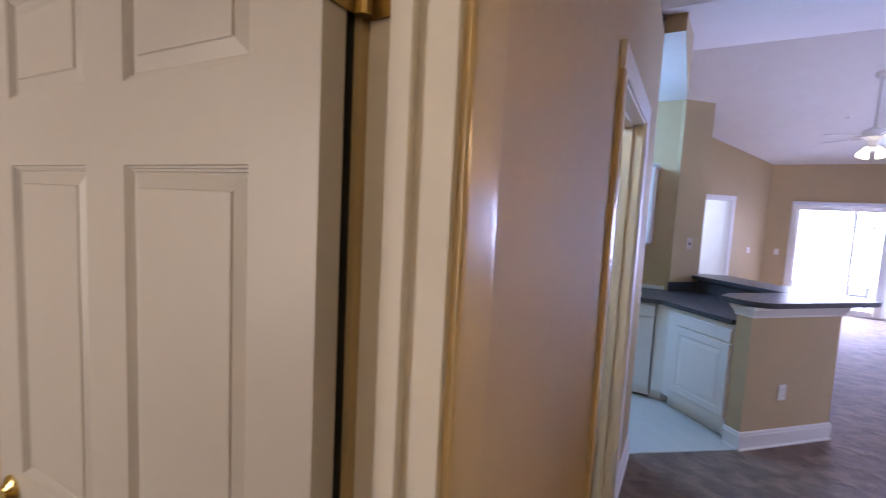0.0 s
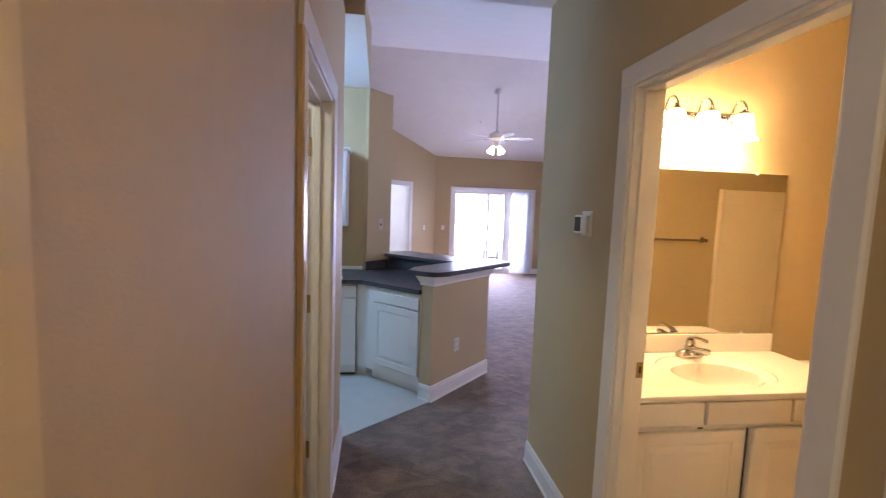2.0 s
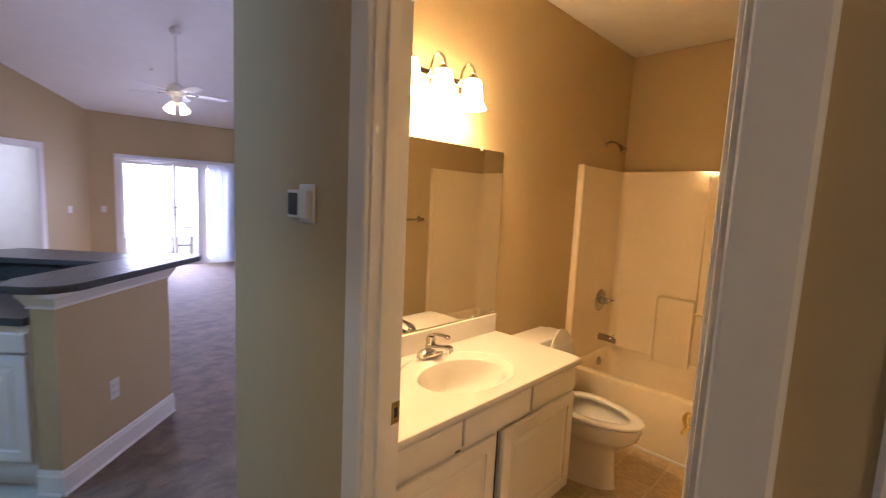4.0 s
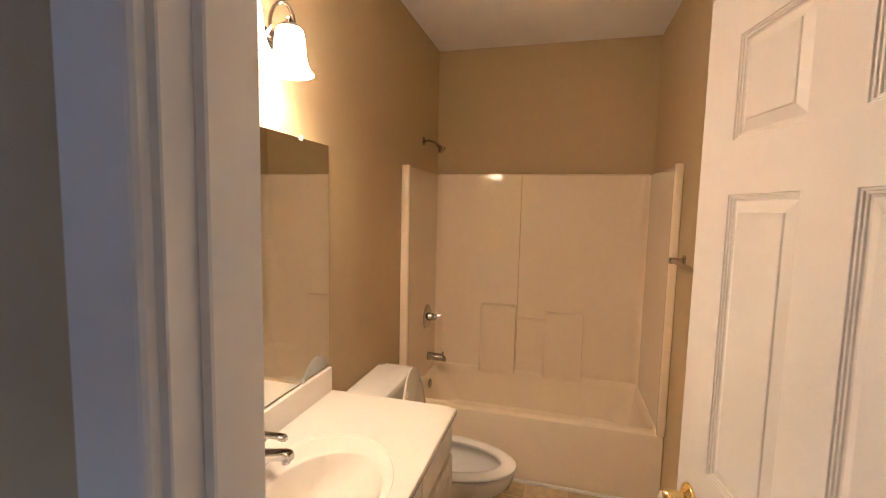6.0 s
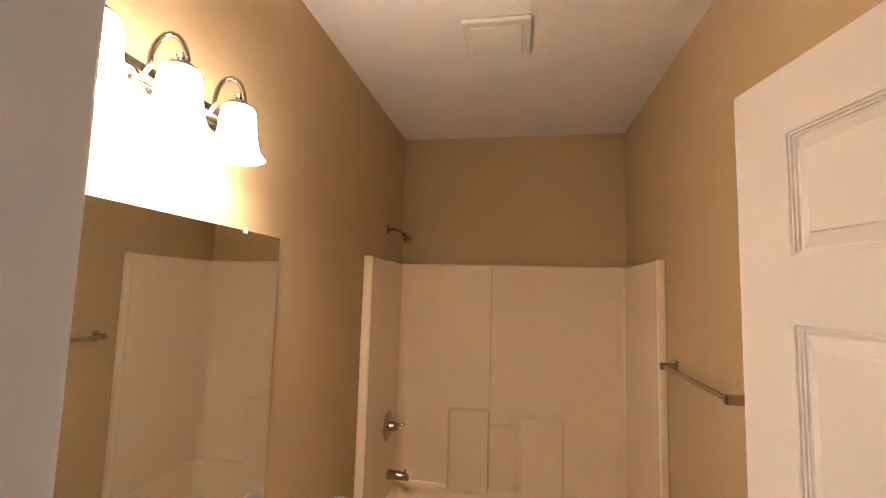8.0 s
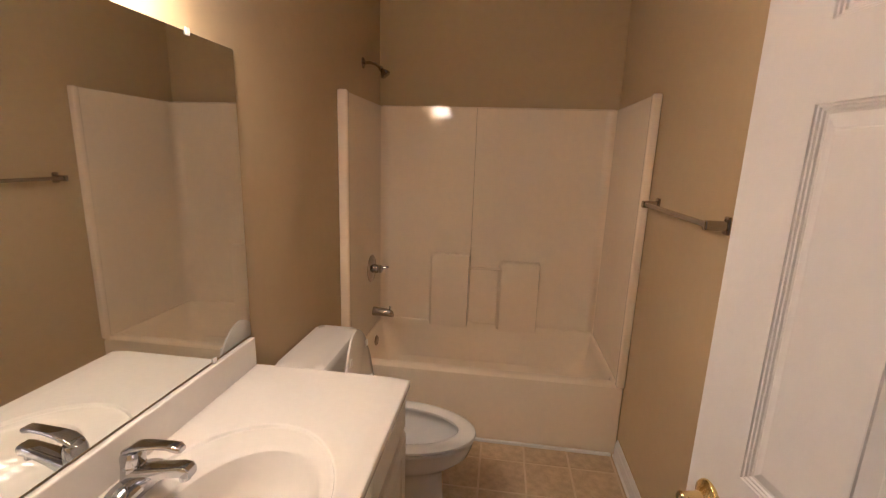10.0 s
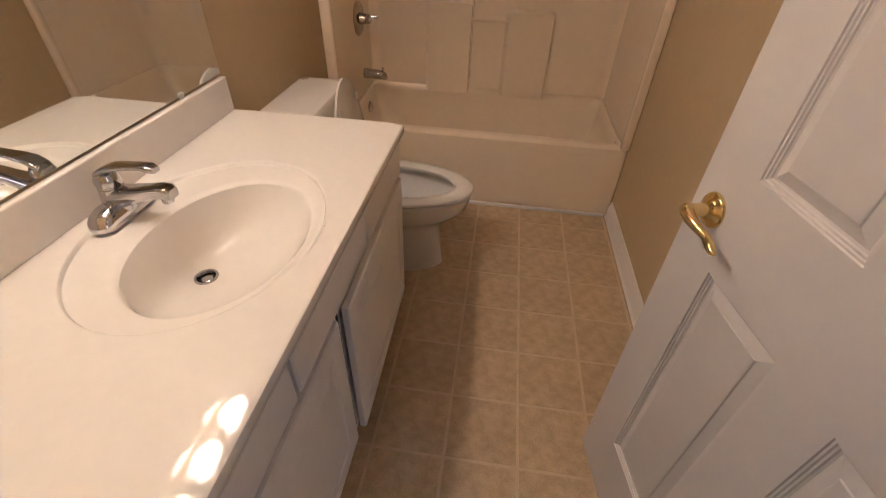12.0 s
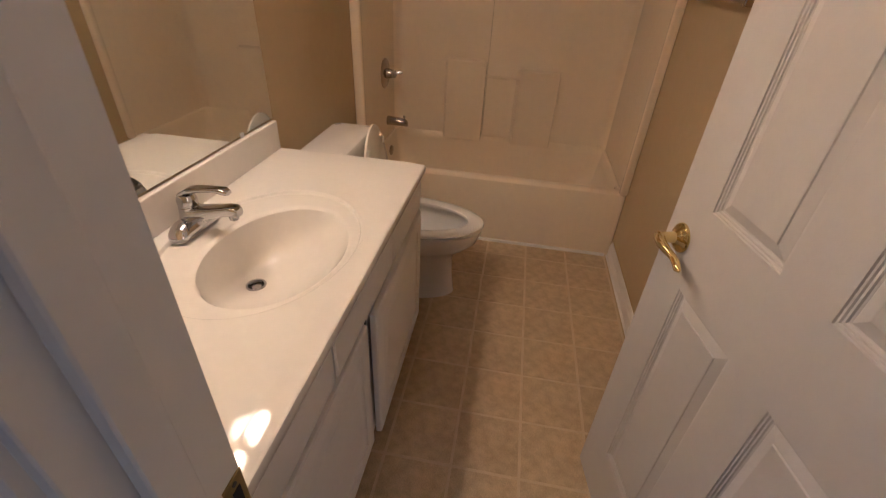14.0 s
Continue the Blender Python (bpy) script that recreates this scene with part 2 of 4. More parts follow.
def baseboard(x0, y0, x1, y1, h=0.13, t=0.014):
    """Board along a line; the room is on the right of the way from the first to the second end."""
    k = math.hypot(x1 - x0, y1 - y0)
    prof = [(0.0, 0.0), (t + 0.008, 0.0), (t + 0.008, 0.008), (t, 0.016), (t, h - 0.03), (t - 0.004, h - 0.022), (t - 0.005, h - 0.01), (0.004, h), (0.0, h)]
    bm = B()
    loft(bm, [[(u, n, z) for n, z in prof] for u in (0, k)])
    return structure("baseboard", bm, TRIM, "white painted moulded wooden baseboard", "baseboard", m=local(x0, y0, x1 - x0, y1 - y0))


# ---- doors ----
PANEL = [(0.0, 0.0), (0.0015, -0.0028), (0.0045, -0.0032), (0.006, -0.006), (0.009, -0.0064), (0.0105, -0.0092), (0.014, -0.0102), (0.034, -0.0036), (0.0355, -0.0012), (0.0375, -0.0008)]


def casing_side(bm, u0, u1, z0, z1, n, out, inner_low):
    """One upright of a moulded casing: inner edge thin, outer edge thick."""
    w = u1 - u0
    prof = [(0.0, 0.0), (0.0, 0.011), (0.004, 0.014), (0.10, 0.015), (0.80, 0.017), (0.93, 0.017), (1.0, 0.011), (1.0, 0.0)]
    pts = [((f * w if f > 0.05 else f), d) for f, d in prof]
    pts = [((u0 + a) if inner_low else (u1 - a), n + out * d) for a, d in pts]
    loft(bm, [[(u, v, z) for u, v in pts] for z in (z0, z1)])


def casing_head(bm, u0, u1, z0, z1, n, out):
    w = z1 - z0
    prof = [(0.0, 0.0), (0.0, 0.011), (0.004, 0.014), (0.10, 0.015), (0.80, 0.017), (0.93, 0.017), (1.0, 0.011), (1.0, 0.0)]
    pts = [(z0 + (f * w if f > 0.05 else f), n + out * d) for f, d in prof]
    loft(bm, [[(u, v, z) for z, v in pts] for u in (u0, u1)])


def door_frame(name, m, w, top, t, cw=0.09, label="", stop_n=None, both=True, near=None, far=None):
    """Jambs and casings round an opening 0..w; the wall runs from n = 0 back to n = -t."""
    d = thing(name, m @ Vector((w / 2, 0, 0)), label, "door", "", "structure")
    j = 0.018
    for a, b in ((0, j), (w - j, w)):
        part("jamb", box(B(), a, -t - 0.002, 0, b, 0.002, top, 0.0015), TRIM, d, m=m)
    part("jamb_head", box(B(), j, -t - 0.002, top - j, w - j, 0.002, top, 0.0015), TRIM, d, m=m)
    if stop_n is not None:
        for a, b in ((j, j + 0.014), (w - j - 0.014, w - j)):
            part("stop", box(B(), a, stop_n - 0.035, 0, b, stop_n, top - j, 0.002), TRIM, d, m=m)
        part("stop", box(B(), j + 0.014, stop_n - 0.035, top - j - 0.014, w - j - 0.014, stop_n, top - j, 0.002), TRIM, d, m=m)
    for n, out in ((0.0, 1), (-t, -1)) if both else ((0.0, 1),):
        for lo, a, b, paint in ((False, 0.007 - cw, 0.007, near), (True, w - 0.007, w - 0.007 + cw, far)):
            bm = B()
            casing_side(bm, a, b, 0, top - 0.007, n, out, lo)
            part("casing", bm, paint or TRIM, d, m=m)
        bm = B()
        casing_head(bm, 0.007 - cw, w - 0.007 + cw, top - 0.007, top - 0.007 + cw, n, out)
        part("casing_head", bm, TRIM, d, m=m)
    return d


def door_leaf(parent, m, w, h=2.048, t=0.035, label="", knob=None, z0=0.012, s=0.122, mid=0.107, low=1.036, high=1.742):
    """Six-panel leaf: u from the hinge edge 0 to w, n from -t to 0."""
    uw = (w - 2 * s - mid) / 2
    rows = ((0.232, 0.849), (low, 1.634), (high, h - 0.102))
    bm = B()
    box(bm, 0, -t, z0, s, 0, h + z0)
    box(bm, w - s, -t, z0, w, 0, h + z0)
    for a, b in rows:
        box(bm, s + uw, -t, a, s + uw + mid, 0, b)
    edges = (z0, rows[0][0], rows[0][1], rows[1][0], rows[1][1], rows[2][0], rows[2][1], h + z0)
    for a, b in zip(edges[0::2], edges[1::2]):
        box(bm, s, -t, a, w - s, 0, b)
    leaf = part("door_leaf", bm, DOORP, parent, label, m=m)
    for a, b in rows:
        for u in (s, s + uw + mid):
            bm = B()
            insets(bm, u, a, u + uw, b, 0.0, PANEL)
            insets(bm, u, a, u + uw, b, -t, PANEL, -1)
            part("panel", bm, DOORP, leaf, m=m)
    if knob is not None:
        u, z, way = knob
        bm = B()
        for side in (1, -1):
            n0 = 0.0 if side == 1 else -t
            q = Matrix.Translation((u, n0, z)) @ Matrix.Rotation(radians(-90 * side), 4, "X")
            c = B()
            lathe(c, [(0.033, 0.0), (0.033, 0.003), (0.030, 0.007), (0.024, 0.009), (0.022, 0.012), (0.018, 0.014), (0.013, 0.017), (0.0115, 0.045), (0.013, 0.052), (0.010, 0.056)], 28)
            tube(c, [(0, 0, 0.046), (0.006, 0, 0.050), (0.024, 0.0, 0.052), (0.046, 0.0, 0.049), (0.066, 0.0, 0.044), (0.084, 0.0, 0.046), (0.100, 0.0, 0.050), (0.108, 0.0, 0.049)], 0.008, 12,
                 [0.011, 0.0115, 0.0105, 0.0085, 0.0075, 0.008, 0.007, 0.003])
            c.transform(Matrix.Scale(way, 4, (1, 0, 0)))
            c.transform(q @ Matrix.Rotation(radians(KNOB_DROP * way * side), 4, "Z"))
            tmp = bpy.data.meshes.new("tmp")
            c.to_mesh(tmp)
            c.free()
            bm.from_mesh(tmp)
            bpy.data.meshes.remove(tmp)
        part("lever_handle", bm, BRASS, leaf, "polished brass lever handle with round rose", True, m=m)
    return leaf


KNOB_DROP = 8


def hinge(parent, m, z, material=OLD_BRASS):
    """Butt hinge: two leaves and a knuckle, knuckle axis at the frame's origin."""
    bm = B()
    for k in range(5):
        c = B()
        lathe(c, [(0.0055, 0), (0.006, 0.001), (0.006, 0.0165), (0.0055, 0.0175)], 12)
        c.transform(Matrix.Translation((0, 0, z - 0.045 + k * 0.018)))
        tmp = bpy.data.meshes.new("tmp")
        c.to_mesh(tmp)
        c.free()
        bm.from_mesh(tmp)
        bpy.data.meshes.remove(tmp)
    box(bm, -0.002, -0.034, z - 0.045, 0.002, 0.0, z + 0.045, 0.0008)
    return part("hinge", bm, material, parent, m=m)


# ---- large structure ----
XL, XH, XB = 1.985, 3.185, 3.30
HALL_TOP = 2.765
RIDGE_Y, RIDGE_Z, FAR_Y, FAR_Z = 6.35, 4.02, 9.8, 2.80
NEAR_Y = 1.84

structure("floor_carpet", box(B(), -1.0, -3.0, -0.12, 8.1, 10.0, 0.0), CARPET, "taupe brown plush carpet", "carpet")
kitchen_pts = [(-0.6, 2.2), (XL - 0.002, 2.2), (XL + 0.002, 2.182), (2.650, 2.694), (2.70, 2.76), (3.12, 3.33), (2.35, 4.09), (2.1, 3.9), (-0.6, 3.9)]
structure("floor_kitchen", prism(B(), kitchen_pts, -0.01, 0.006), KVINYL, "pale grey-green kitchen sheet vinyl floor", "floor")

# hall, door openings: near room, laundry, closet, bathroom
OPEN_L, OPEN_A, OPEN_C, OPEN_B = (-1.395, -0.479), (0.70, 1.52), (-0.925, -0.125), (0.104, 0.911)
DOOR_TOP = 2.085
m = local(XL, 0, 0, 1)
structure("wall_hall_west", wall_boxes(B(), -2.7, 2.2, -0.125, 0, HALL_TOP, [(*OPEN_L, DOOR_TOP), (*OPEN_A, DOOR_TOP)]), TAN, "tan painted hall wall with two door openings", "wall", m=m)
m = local(XH, 0, 0, -1)
structure("wall_hall_east", wall_boxes(B(), -NEAR_Y, 2.7, -0.115, 0, HALL_TOP, [(-OPEN_B[1], -OPEN_B[0], DOOR_TOP), (-OPEN_C[1], -OPEN_C[0], DOOR_TOP)]), TAN, "tan painted hall wall with bathroom and closet doors", "wall", m=m)
structure("wall_hall_south", box(B(), 1.86, -2.82, 0, XB, -2.7, HALL_TOP), TAN, "tan painted end wall of the hall", "wall")
structure("ceiling_hall", box(B(), -0.7, -2.82, HALL_TOP, 6.3, NEAR_Y + 0.02, HALL_TOP + 0.1), CEIL, "white textured ceiling", "ceiling")

# near room and laundry behind the west doors
structure("wall_room_west", box(B(), -0.7, -2.82, 0, -0.6, 2.1, HALL_TOP), TAN, "tan painted room wall", "wall")
structure("wall_room_south", box(B(), -0.6, -2.82, 0, 1.86, -2.7, HALL_TOP), TAN, "tan painted room wall", "wall")
# Added wall, keeps light out of the slit behind the open leaf.
structure("wall_room_blocker", box(B(), -0.6, -0.512, 0, 1.858, -0.345, HALL_TOP), TAN, "tan wall added behind the open door to keep light out", "wall")
structure("wall_room_divider", box(B(), -0.6, 0.2, 0, 1.86, 0.3, HALL_TOP), TAN, "tan painted dividing wall", "wall")
structure("wall_kitchen_south", box(B(), -0.7, 2.1, 0, 1.86, 2.2, 2.9), TAN, "tan painted wall between laundry and kitchen", "wall")
# Unseen wall added close to the leaf so the slit stays dark.
structure("wall_laundry_blocker", box(B(), -0.6, 1.530, 0, 1.857, 1.630, HALL_TOP), TAN, "tan wall added behind the open side door to block light", "wall")
# closet behind the east door
structure("wall_closet_south", box(B(), XB, -1.22, 0, 4.2, -1.12, HALL_TOP), TAN, "tan painted closet wall", "wall")
structure("wall_closet_east", box(B(), 4.2, -1.22, 0, 4.3, -0.115, HALL_TOP), TAN, "tan painted closet wall", "wall")

# bathroom shell
W, TUB0, BATH_E = 1.524, 5.385, 6.16
structure("wall_bath_south", box(B(), XB, -0.115, 0, BATH_E + 0.115, 0, HALL_TOP), TAN, "tan painted bathroom wall", "wall")
structure("wall_bath_north", box(B(), XB, W, 0, 8.0, NEAR_Y, HALL_TOP), TAN, "tan painted bathroom wall behind the vanity", "wall")
structure("wall_bath_east", box(B(), BATH_E, 0, 0, BATH_E + 0.115, W, HALL_TOP), TAN, "tan painted wall above the bathtub", "wall")
# living room shell
structure("wall_living_east", box(B(), 8.0, W, 0, 8.12, 10.0, 4.2), TAN, "tan painted living room wall", "wall")
SL0, SL1, SLTOP = 3.985, 6.0, 2.04
m = local(3.40, FAR_Y, 1, 0)
structure("wall_living_north", wall_boxes(B(), 0.0, 4.62, -0.14, 0, FAR_Z + 0.05, [(SL0 - 3.40, SL1 - 3.40, SLTOP)]), TAN, "tan painted wall with the sliding door opening", "wall", m=m)
M45 = local(-0.7, 5.55, 1, 1)
L45 = math.hypot(4.25, 4.25)
D2A, D2B = 4.27, 5.09
structure("wall_living_angled", wall_boxes(B(), 0, L45 + 0.1, -0.12, 0, 4.2, [(D2A, D2B, 2.06)]), TAN, "tan painted angled wall with a doorway", "wall", m=M45)
structure("wall_kitchen_west", box(B(), -0.8, 2.1, 0, -0.7, 6.0, 4.2), TAN, "tan painted kitchen wall", "wall")
structure("wall_kitchen_north", box(B(), -0.7, 3.9, 0, 2.12, 4.0, 2.75), TAN, "tan painted kitchen wall behind the counter", "wall")
structure("wall_kitchen_end", prism(B(), [(2.10, 3.87), (2.345, 4.115), (0.105, 6.355), (-0.14, 6.11)], 0, 2.75), TAN, "tan painted full height wall ending in a pillar", "wall")
structure("ceiling_kitchen", prism(B(), [(-0.7, 2.2), (XL + 0.002, 2.2), (XL + 0.002, 2.172), (2.104, 2.172), (2.104, 3.875), (0.9, 5.06), (-0.7, 5.06)], 2.752, 2.84), CEIL, "white textured flat kitchen ceiling", "ceiling")
bm = prism(B(), [(XL + 0.001, 2.168), (2.108, 2.168), (2.108, 3.875), (2.1045, 3.875), (2.1045, 2.1715), (XL + 0.001, 2.1715)], 2.749, 3.5)
for v in bm.verts:
    if v.co.z > 3.0:
        v.co.z = HALL_TOP + (v.co.y - NEAR_Y) * (RIDGE_Z - HALL_TOP) / (RIDGE_Y - NEAR_Y) + 0.06
structure("wall_kitchen_header", bm, TAN, "tan painted drop face above the kitchen ceiling edge", "wall")
bm = B()
loft(bm, [[(x, NEAR_Y, HALL_TOP), (x, RIDGE_Y, RIDGE_Z), (x, 10.0, FAR_Z - 0.2 * (RIDGE_Z - FAR_Z) / (FAR_Y - RIDGE_Y)), (x, 10.0, FAR_Z + 0.15), (x, RIDGE_Y, RIDGE_Z + 0.15), (x, NEAR_Y, HALL_TOP + 0.15)] for x in (-0.85, 8.15)])
structure("ceiling_vault", bm, CEIL, "white textured vaulted living room ceiling", "ceiling")

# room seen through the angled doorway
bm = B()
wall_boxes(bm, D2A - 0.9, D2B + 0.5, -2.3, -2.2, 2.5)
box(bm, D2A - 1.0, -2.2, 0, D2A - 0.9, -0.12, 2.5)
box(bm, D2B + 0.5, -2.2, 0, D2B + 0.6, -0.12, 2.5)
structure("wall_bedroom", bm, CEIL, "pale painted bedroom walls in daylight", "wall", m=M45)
structure("ceiling_bedroom", box(B(), D2A - 1.0, -2.3, 2.5, D2B + 0.6, -0.12, 2.6), CEIL, "white bedroom ceiling", "ceiling", m=M45)
structure("floor_bedroom", box(B(), D2A - 1.0, -2.3, -0.12, D2B + 0.6, -0.1, 0.001), CARPET, "taupe bedroom carpet", "carpet", m=M45)
structure("balcony_floor", box(B(), 2.5, 10.0, -0.25, 8.0, 12.0, -0.04), CONC, "grey concrete balcony slab", "balcony")
structure("backdrop", box(B(), -40, 60.0, -8, 60, 60.2, 40), BACKDROP, "overexposed hazy daylight beyond the balcony", "backdrop")
structure("ground", box(B(), -200, 12.0, -3.2, 200, 400, -3.0), CONC, "pale ground far below the balcony", "ground")

# bathroom floor and ceiling
structure("ceiling_bath", box(B(), XB, 0.0, HALL_TOP - 0.003, BATH_E, W, HALL_TOP + 0.001), CEIL, "white bathroom ceiling", "ceiling")

# baseboards
for a in ((XL, -2.7, XL, -1.46), (XL, -0.38, XL, 0.615), (XL, 1.605, XL, 2.2)):
    baseboard(*a)
for a in ((XH, NEAR_Y, XH, 0.987), (XH, 0.028, XH, -0.038), (XH, -1.01, XH, -2.7)):
    baseboard(*a)
baseboard(XL + 0.0, 2.2, 0.0, 2.2)
baseboard(8.0, NEAR_Y, XH, NEAR_Y)
baseboard(3.55, FAR_Y, SL0 - 0.06, FAR_Y)
baseboard(SL1 + 0.06, FAR_Y, 8.0, FAR_Y)
baseboard(TUB0, 0.0, XB, 0.0, 0.10)

# ---- door units ----
mB = local(XH, OPEN_B[1], 0, -1)
bath_door = door_frame("door_1", mB, OPEN_B[1] - OPEN_B[0], DOOR_TOP, 0.115, 0.081, "white six-panel bathroom door standing open inward", stop_n=-0.03)
ang = radians(10.0)
mBl = local(3.300, 0.120, math.cos(ang), math.sin(ang))
door_leaf(bath_door, mBl, 0.755, knob=(0.755 - 0.062, 0.942, -1))
for z in (1.855, 1.105, 0.335):
    plate_h = part("hinge", box(B(), -0.0018, -0.028, z - 0.045, 0.0004, -0.004, z + 0.045, 0.0008), OLD_BRASS, bath_door, "dull brass hinge leaf", m=mBl)
    for dz in (-0.03, 0.0, 0.03):
        part("screw", tube(B(), [(-0.0024, -0.015, z + dz), (0.0, -0.015, z + dz)], 0.0032), STEEL, plate_h, m=mBl)
bm = box(B(), 3.272, 0.8908, 0.918, 3.301, 0.8934, 0.984, 0.0008)
strike = part("strike_plate", bm, OLD_BRASS, bath_door, "brass strike plate")
part("strike_hole", box(B(), 3.281, 0.8902, 0.937, 3.293, 0.8912, 0.967), DARK, strike)
for z in (0.927, 0.976):
    part("screw", tube(B(), [(3.287, 0.8900, z), (3.287, 0.8915, z)], 0.0032), STEEL, strike)

mC = local(XH, OPEN_C[1], 0, -1)
closet_door = door_frame("door_2", mC, OPEN_C[1] - OPEN_C[0], DOOR_TOP, 0.115, 0.078, "white six-panel closet door standing closed")
door_leaf(closet_door, mC @ Matrix.Translation((0.022, -0.004, 0)), OPEN_C[1] - OPEN_C[0] - 0.044, knob=(OPEN_C[1] - OPEN_C[0] - 0.11, 0.94, -1))
for z in (1.87, 1.09, 0.30):
    hinge(closet_door, mC @ Matrix.Translation((0.0195, 0.004, 0)), z)

mA = local(XL, OPEN_A[0], 0, 1)
laundry_door = door_frame("door_3", mA, OPEN_A[1] - OPEN_A[0], DOOR_TOP, 0.125, 0.092, "white six-panel door standing open into a side room", stop_n=-0.05, near=LIT_TRIM)
door_leaf(laundry_door, local(1.826, 1.484, -1, -0.05), 0.76, knob=(0.698, 0.94, -1))
for z in (1.85, 1.084, 0.325):
    bm = B()
    box(bm, 1.834, 1.4985, z - 0.045, 1.892, 1.5018, z + 0.045, 0.0008)
    tube(bm, [(1.833, 1.493, z - 0.046), (1.833, 1.493, z + 0.046)], 0.007)
    part("hinge", bm, OLD_BRASS, laundry_door)

mL = local(XL, OPEN_L[0], 0, 1)
room_door = door_frame("door_4", mL, OPEN_L[1] - OPEN_L[0], DOOR_TOP, 0.125, 0.100, "white six-panel door standing wide open into a room", stop_n=-0.05, far=LIT_TRIM)
door_leaf(room_door, local(1.853, -0.532, -1, -0.035), 0.914, t=0.040, knob=(0.852, 0.94, -1), s=0.116, mid=0.117, low=0.995, high=1.760)
for z in (1.862, 1.084, 0.325):
    bm = B()
    tube(bm, [(1.864, -0.515, z - 0.046), (1.864, -0.515, z + 0.046)], 0.0105)
    box(bm, 1.8535, -0.565, z - 0.045, 1.857, -0.515, z + 0.045)
    box(bm, 1.862, -0.510, z - 0.045, 1.866, -0.4985, z + 0.045)
    box(bm, 1.862, -0.5015, z - 0.045, 1.895, -0.4975, z + 0.045)
    part("hinge", bm, OLD_BRASS, room_door, "dull brass hinge")
# Black strip standing in for the deep shade behind the hinge edge.
part("hinge_shade", box(B(), 1.806, -0.5140, 0.004, 1.8485, -0.5122, 2.06), DARK, room_door, "black strip painted as the shade in the hinge slit")

mD = M45 @ Matrix.Translation((D2A, 0, 0))
door_frame("door_5", mD, D2B - D2A, 2.06, 0.12, 0.085, "white cased doorway into a bright bedroom")


# ---- bathroom things ----
base = structure("floor_bath", box(B(), XH + 0.04, -0.001, -0.012, TUB0 + 0.02, W, 0.0042), GROUT, "tan vinyl tile floor with pale joints", "floor")


def raised_front(bm, u0, z0, u1, z1, n0, t, raised=True):
    """Drawer front or cabinet door with a routed edge, front at n0 + t."""
    loops = [(0.0, 0.0), (0.0, t - 0.004), (0.004, t)]
    if raised:
        loops += [(0.055, t), (0.058, t - 0.005), (0.066, t - 0.006), (0.070, t - 0.005), (0.092, t - 0.001), (0.095, t)]
    insets(bm, u0, z0, u1, z1, n0, loops)
    bm.faces.new([bm.verts.new((u, n0, z)) for u, z in ((u0, z0), (u0, z1), (u1, z1), (u1, z0))])
    return bm


# vanity: frame looks toward -y
VX1, VF = 4.52, 0.982
mV = local(XB, VF, 1, 0)
vanity = thing("vanity_cabinet", (3.9, 1.25, 0), "white vanity cabinet with routed doors under the marble top", "cabinet")
bm = B()
box(bm, XB + 0.001, VF, 0.115, VX1, VF + 0.018, 0.772)
box(bm, VX1 - 0.018, VF + 0.018, 0.115, VX1, W - 0.001, 0.772)
box(bm, XB + 0.001, VF + 0.018, 0.115, VX1 - 0.018, W - 0.001, 0.13)
box(bm, XB + 0.001, VF + 0.07, 0.004, VX1 - 0.002, W - 0.001, 0.115)
part("body", bm, CAB, vanity)
for u0, u1 in ((0.03, 0.366), (0.378, 0.808), (0.820, 1.195)):
    part("drawer_front", raised_front(B(), u0, 0.660, u1, 0.768, 0.001, 0.019, False), CAB, vanity, m=mV)
part("cabinet_door", raised_front(B(), 0.03, 0.145, 0.573, 0.635, 0.001, 0.019), CAB, vanity, m=mV)
swing = mV @ Matrix.Translation((1.195, 0.001, 0)) @ Matrix.Rotation(radians(-1.0), 4, "Z") @ Matrix.Translation((-1.195, 0, 0))
part("cabinet_door", raised_front(B(), 0.606, 0.143, 1.195, 0.640, 0.003, 0.019), CAB, vanity, "cabinet door standing slightly ajar", m=swing)
# Thin black strips stand in for the shade between doors and drawer fronts.
part("gap_shade", box(B(), 0.5985, 0.0005, 0.148, 0.6075, 0.0025, 0.634), DARK, vanity, m=mV)

part("gap_shade", box(B(), 0.3700, 0.0012, 0.668, 0.3775, 0.0040, 0.765), DARK, vanity, m=mV)
part("gap_shade", box(B(), 0.350, 0.0012, 0.6385, 0.376, 0.0030, 0.6450), DARK, vanity, m=mV)
part("gap_shade", box(B(), 0.8125, 0.0012, 0.664, 0.8195, 0.0040, 0.762), DARK, vanity, m=mV)

# marble top with an oval bowl
CX0, CX1, CY0, CY1, CZ = XB + 0.001, 4.543, 0.957, W - 0.001, 0.808
SX, SY = 3.935, 1.241
cor = [math.atan2(y - SY, x - SX) for x in (CX0, CX1) for y in (CY0, CY1)]
angs = sorted(set([round(-math.pi + 2 * math.pi * i / 72, 5) for i in range(72)] + [round(c, 5) for c in cor]))


def edge_pt(a, inset, z):
    c, s = math.cos(a), math.sin(a)
    k = min(((CX1 - inset - SX) / c if c > 1e-9 else 1e9), ((CX0 + inset - SX) / c if c < -1e-9 else 1e9), ((CY1 - inset - SY) / s if s > 1e-9 else 1e9), ((CY0 + inset - SY) / s if s < -1e-9 else 1e9))
    return (SX + k * c, SY + k * s, z)


def oval_pt(a, rx, ry, z, dx=0.0, dy=0.0):
    b = math.atan2(math.sin(a) / ry, math.cos(a) / rx)
    return (SX + dx + rx * math.cos(b), SY + dy + ry * math.sin(b), z)


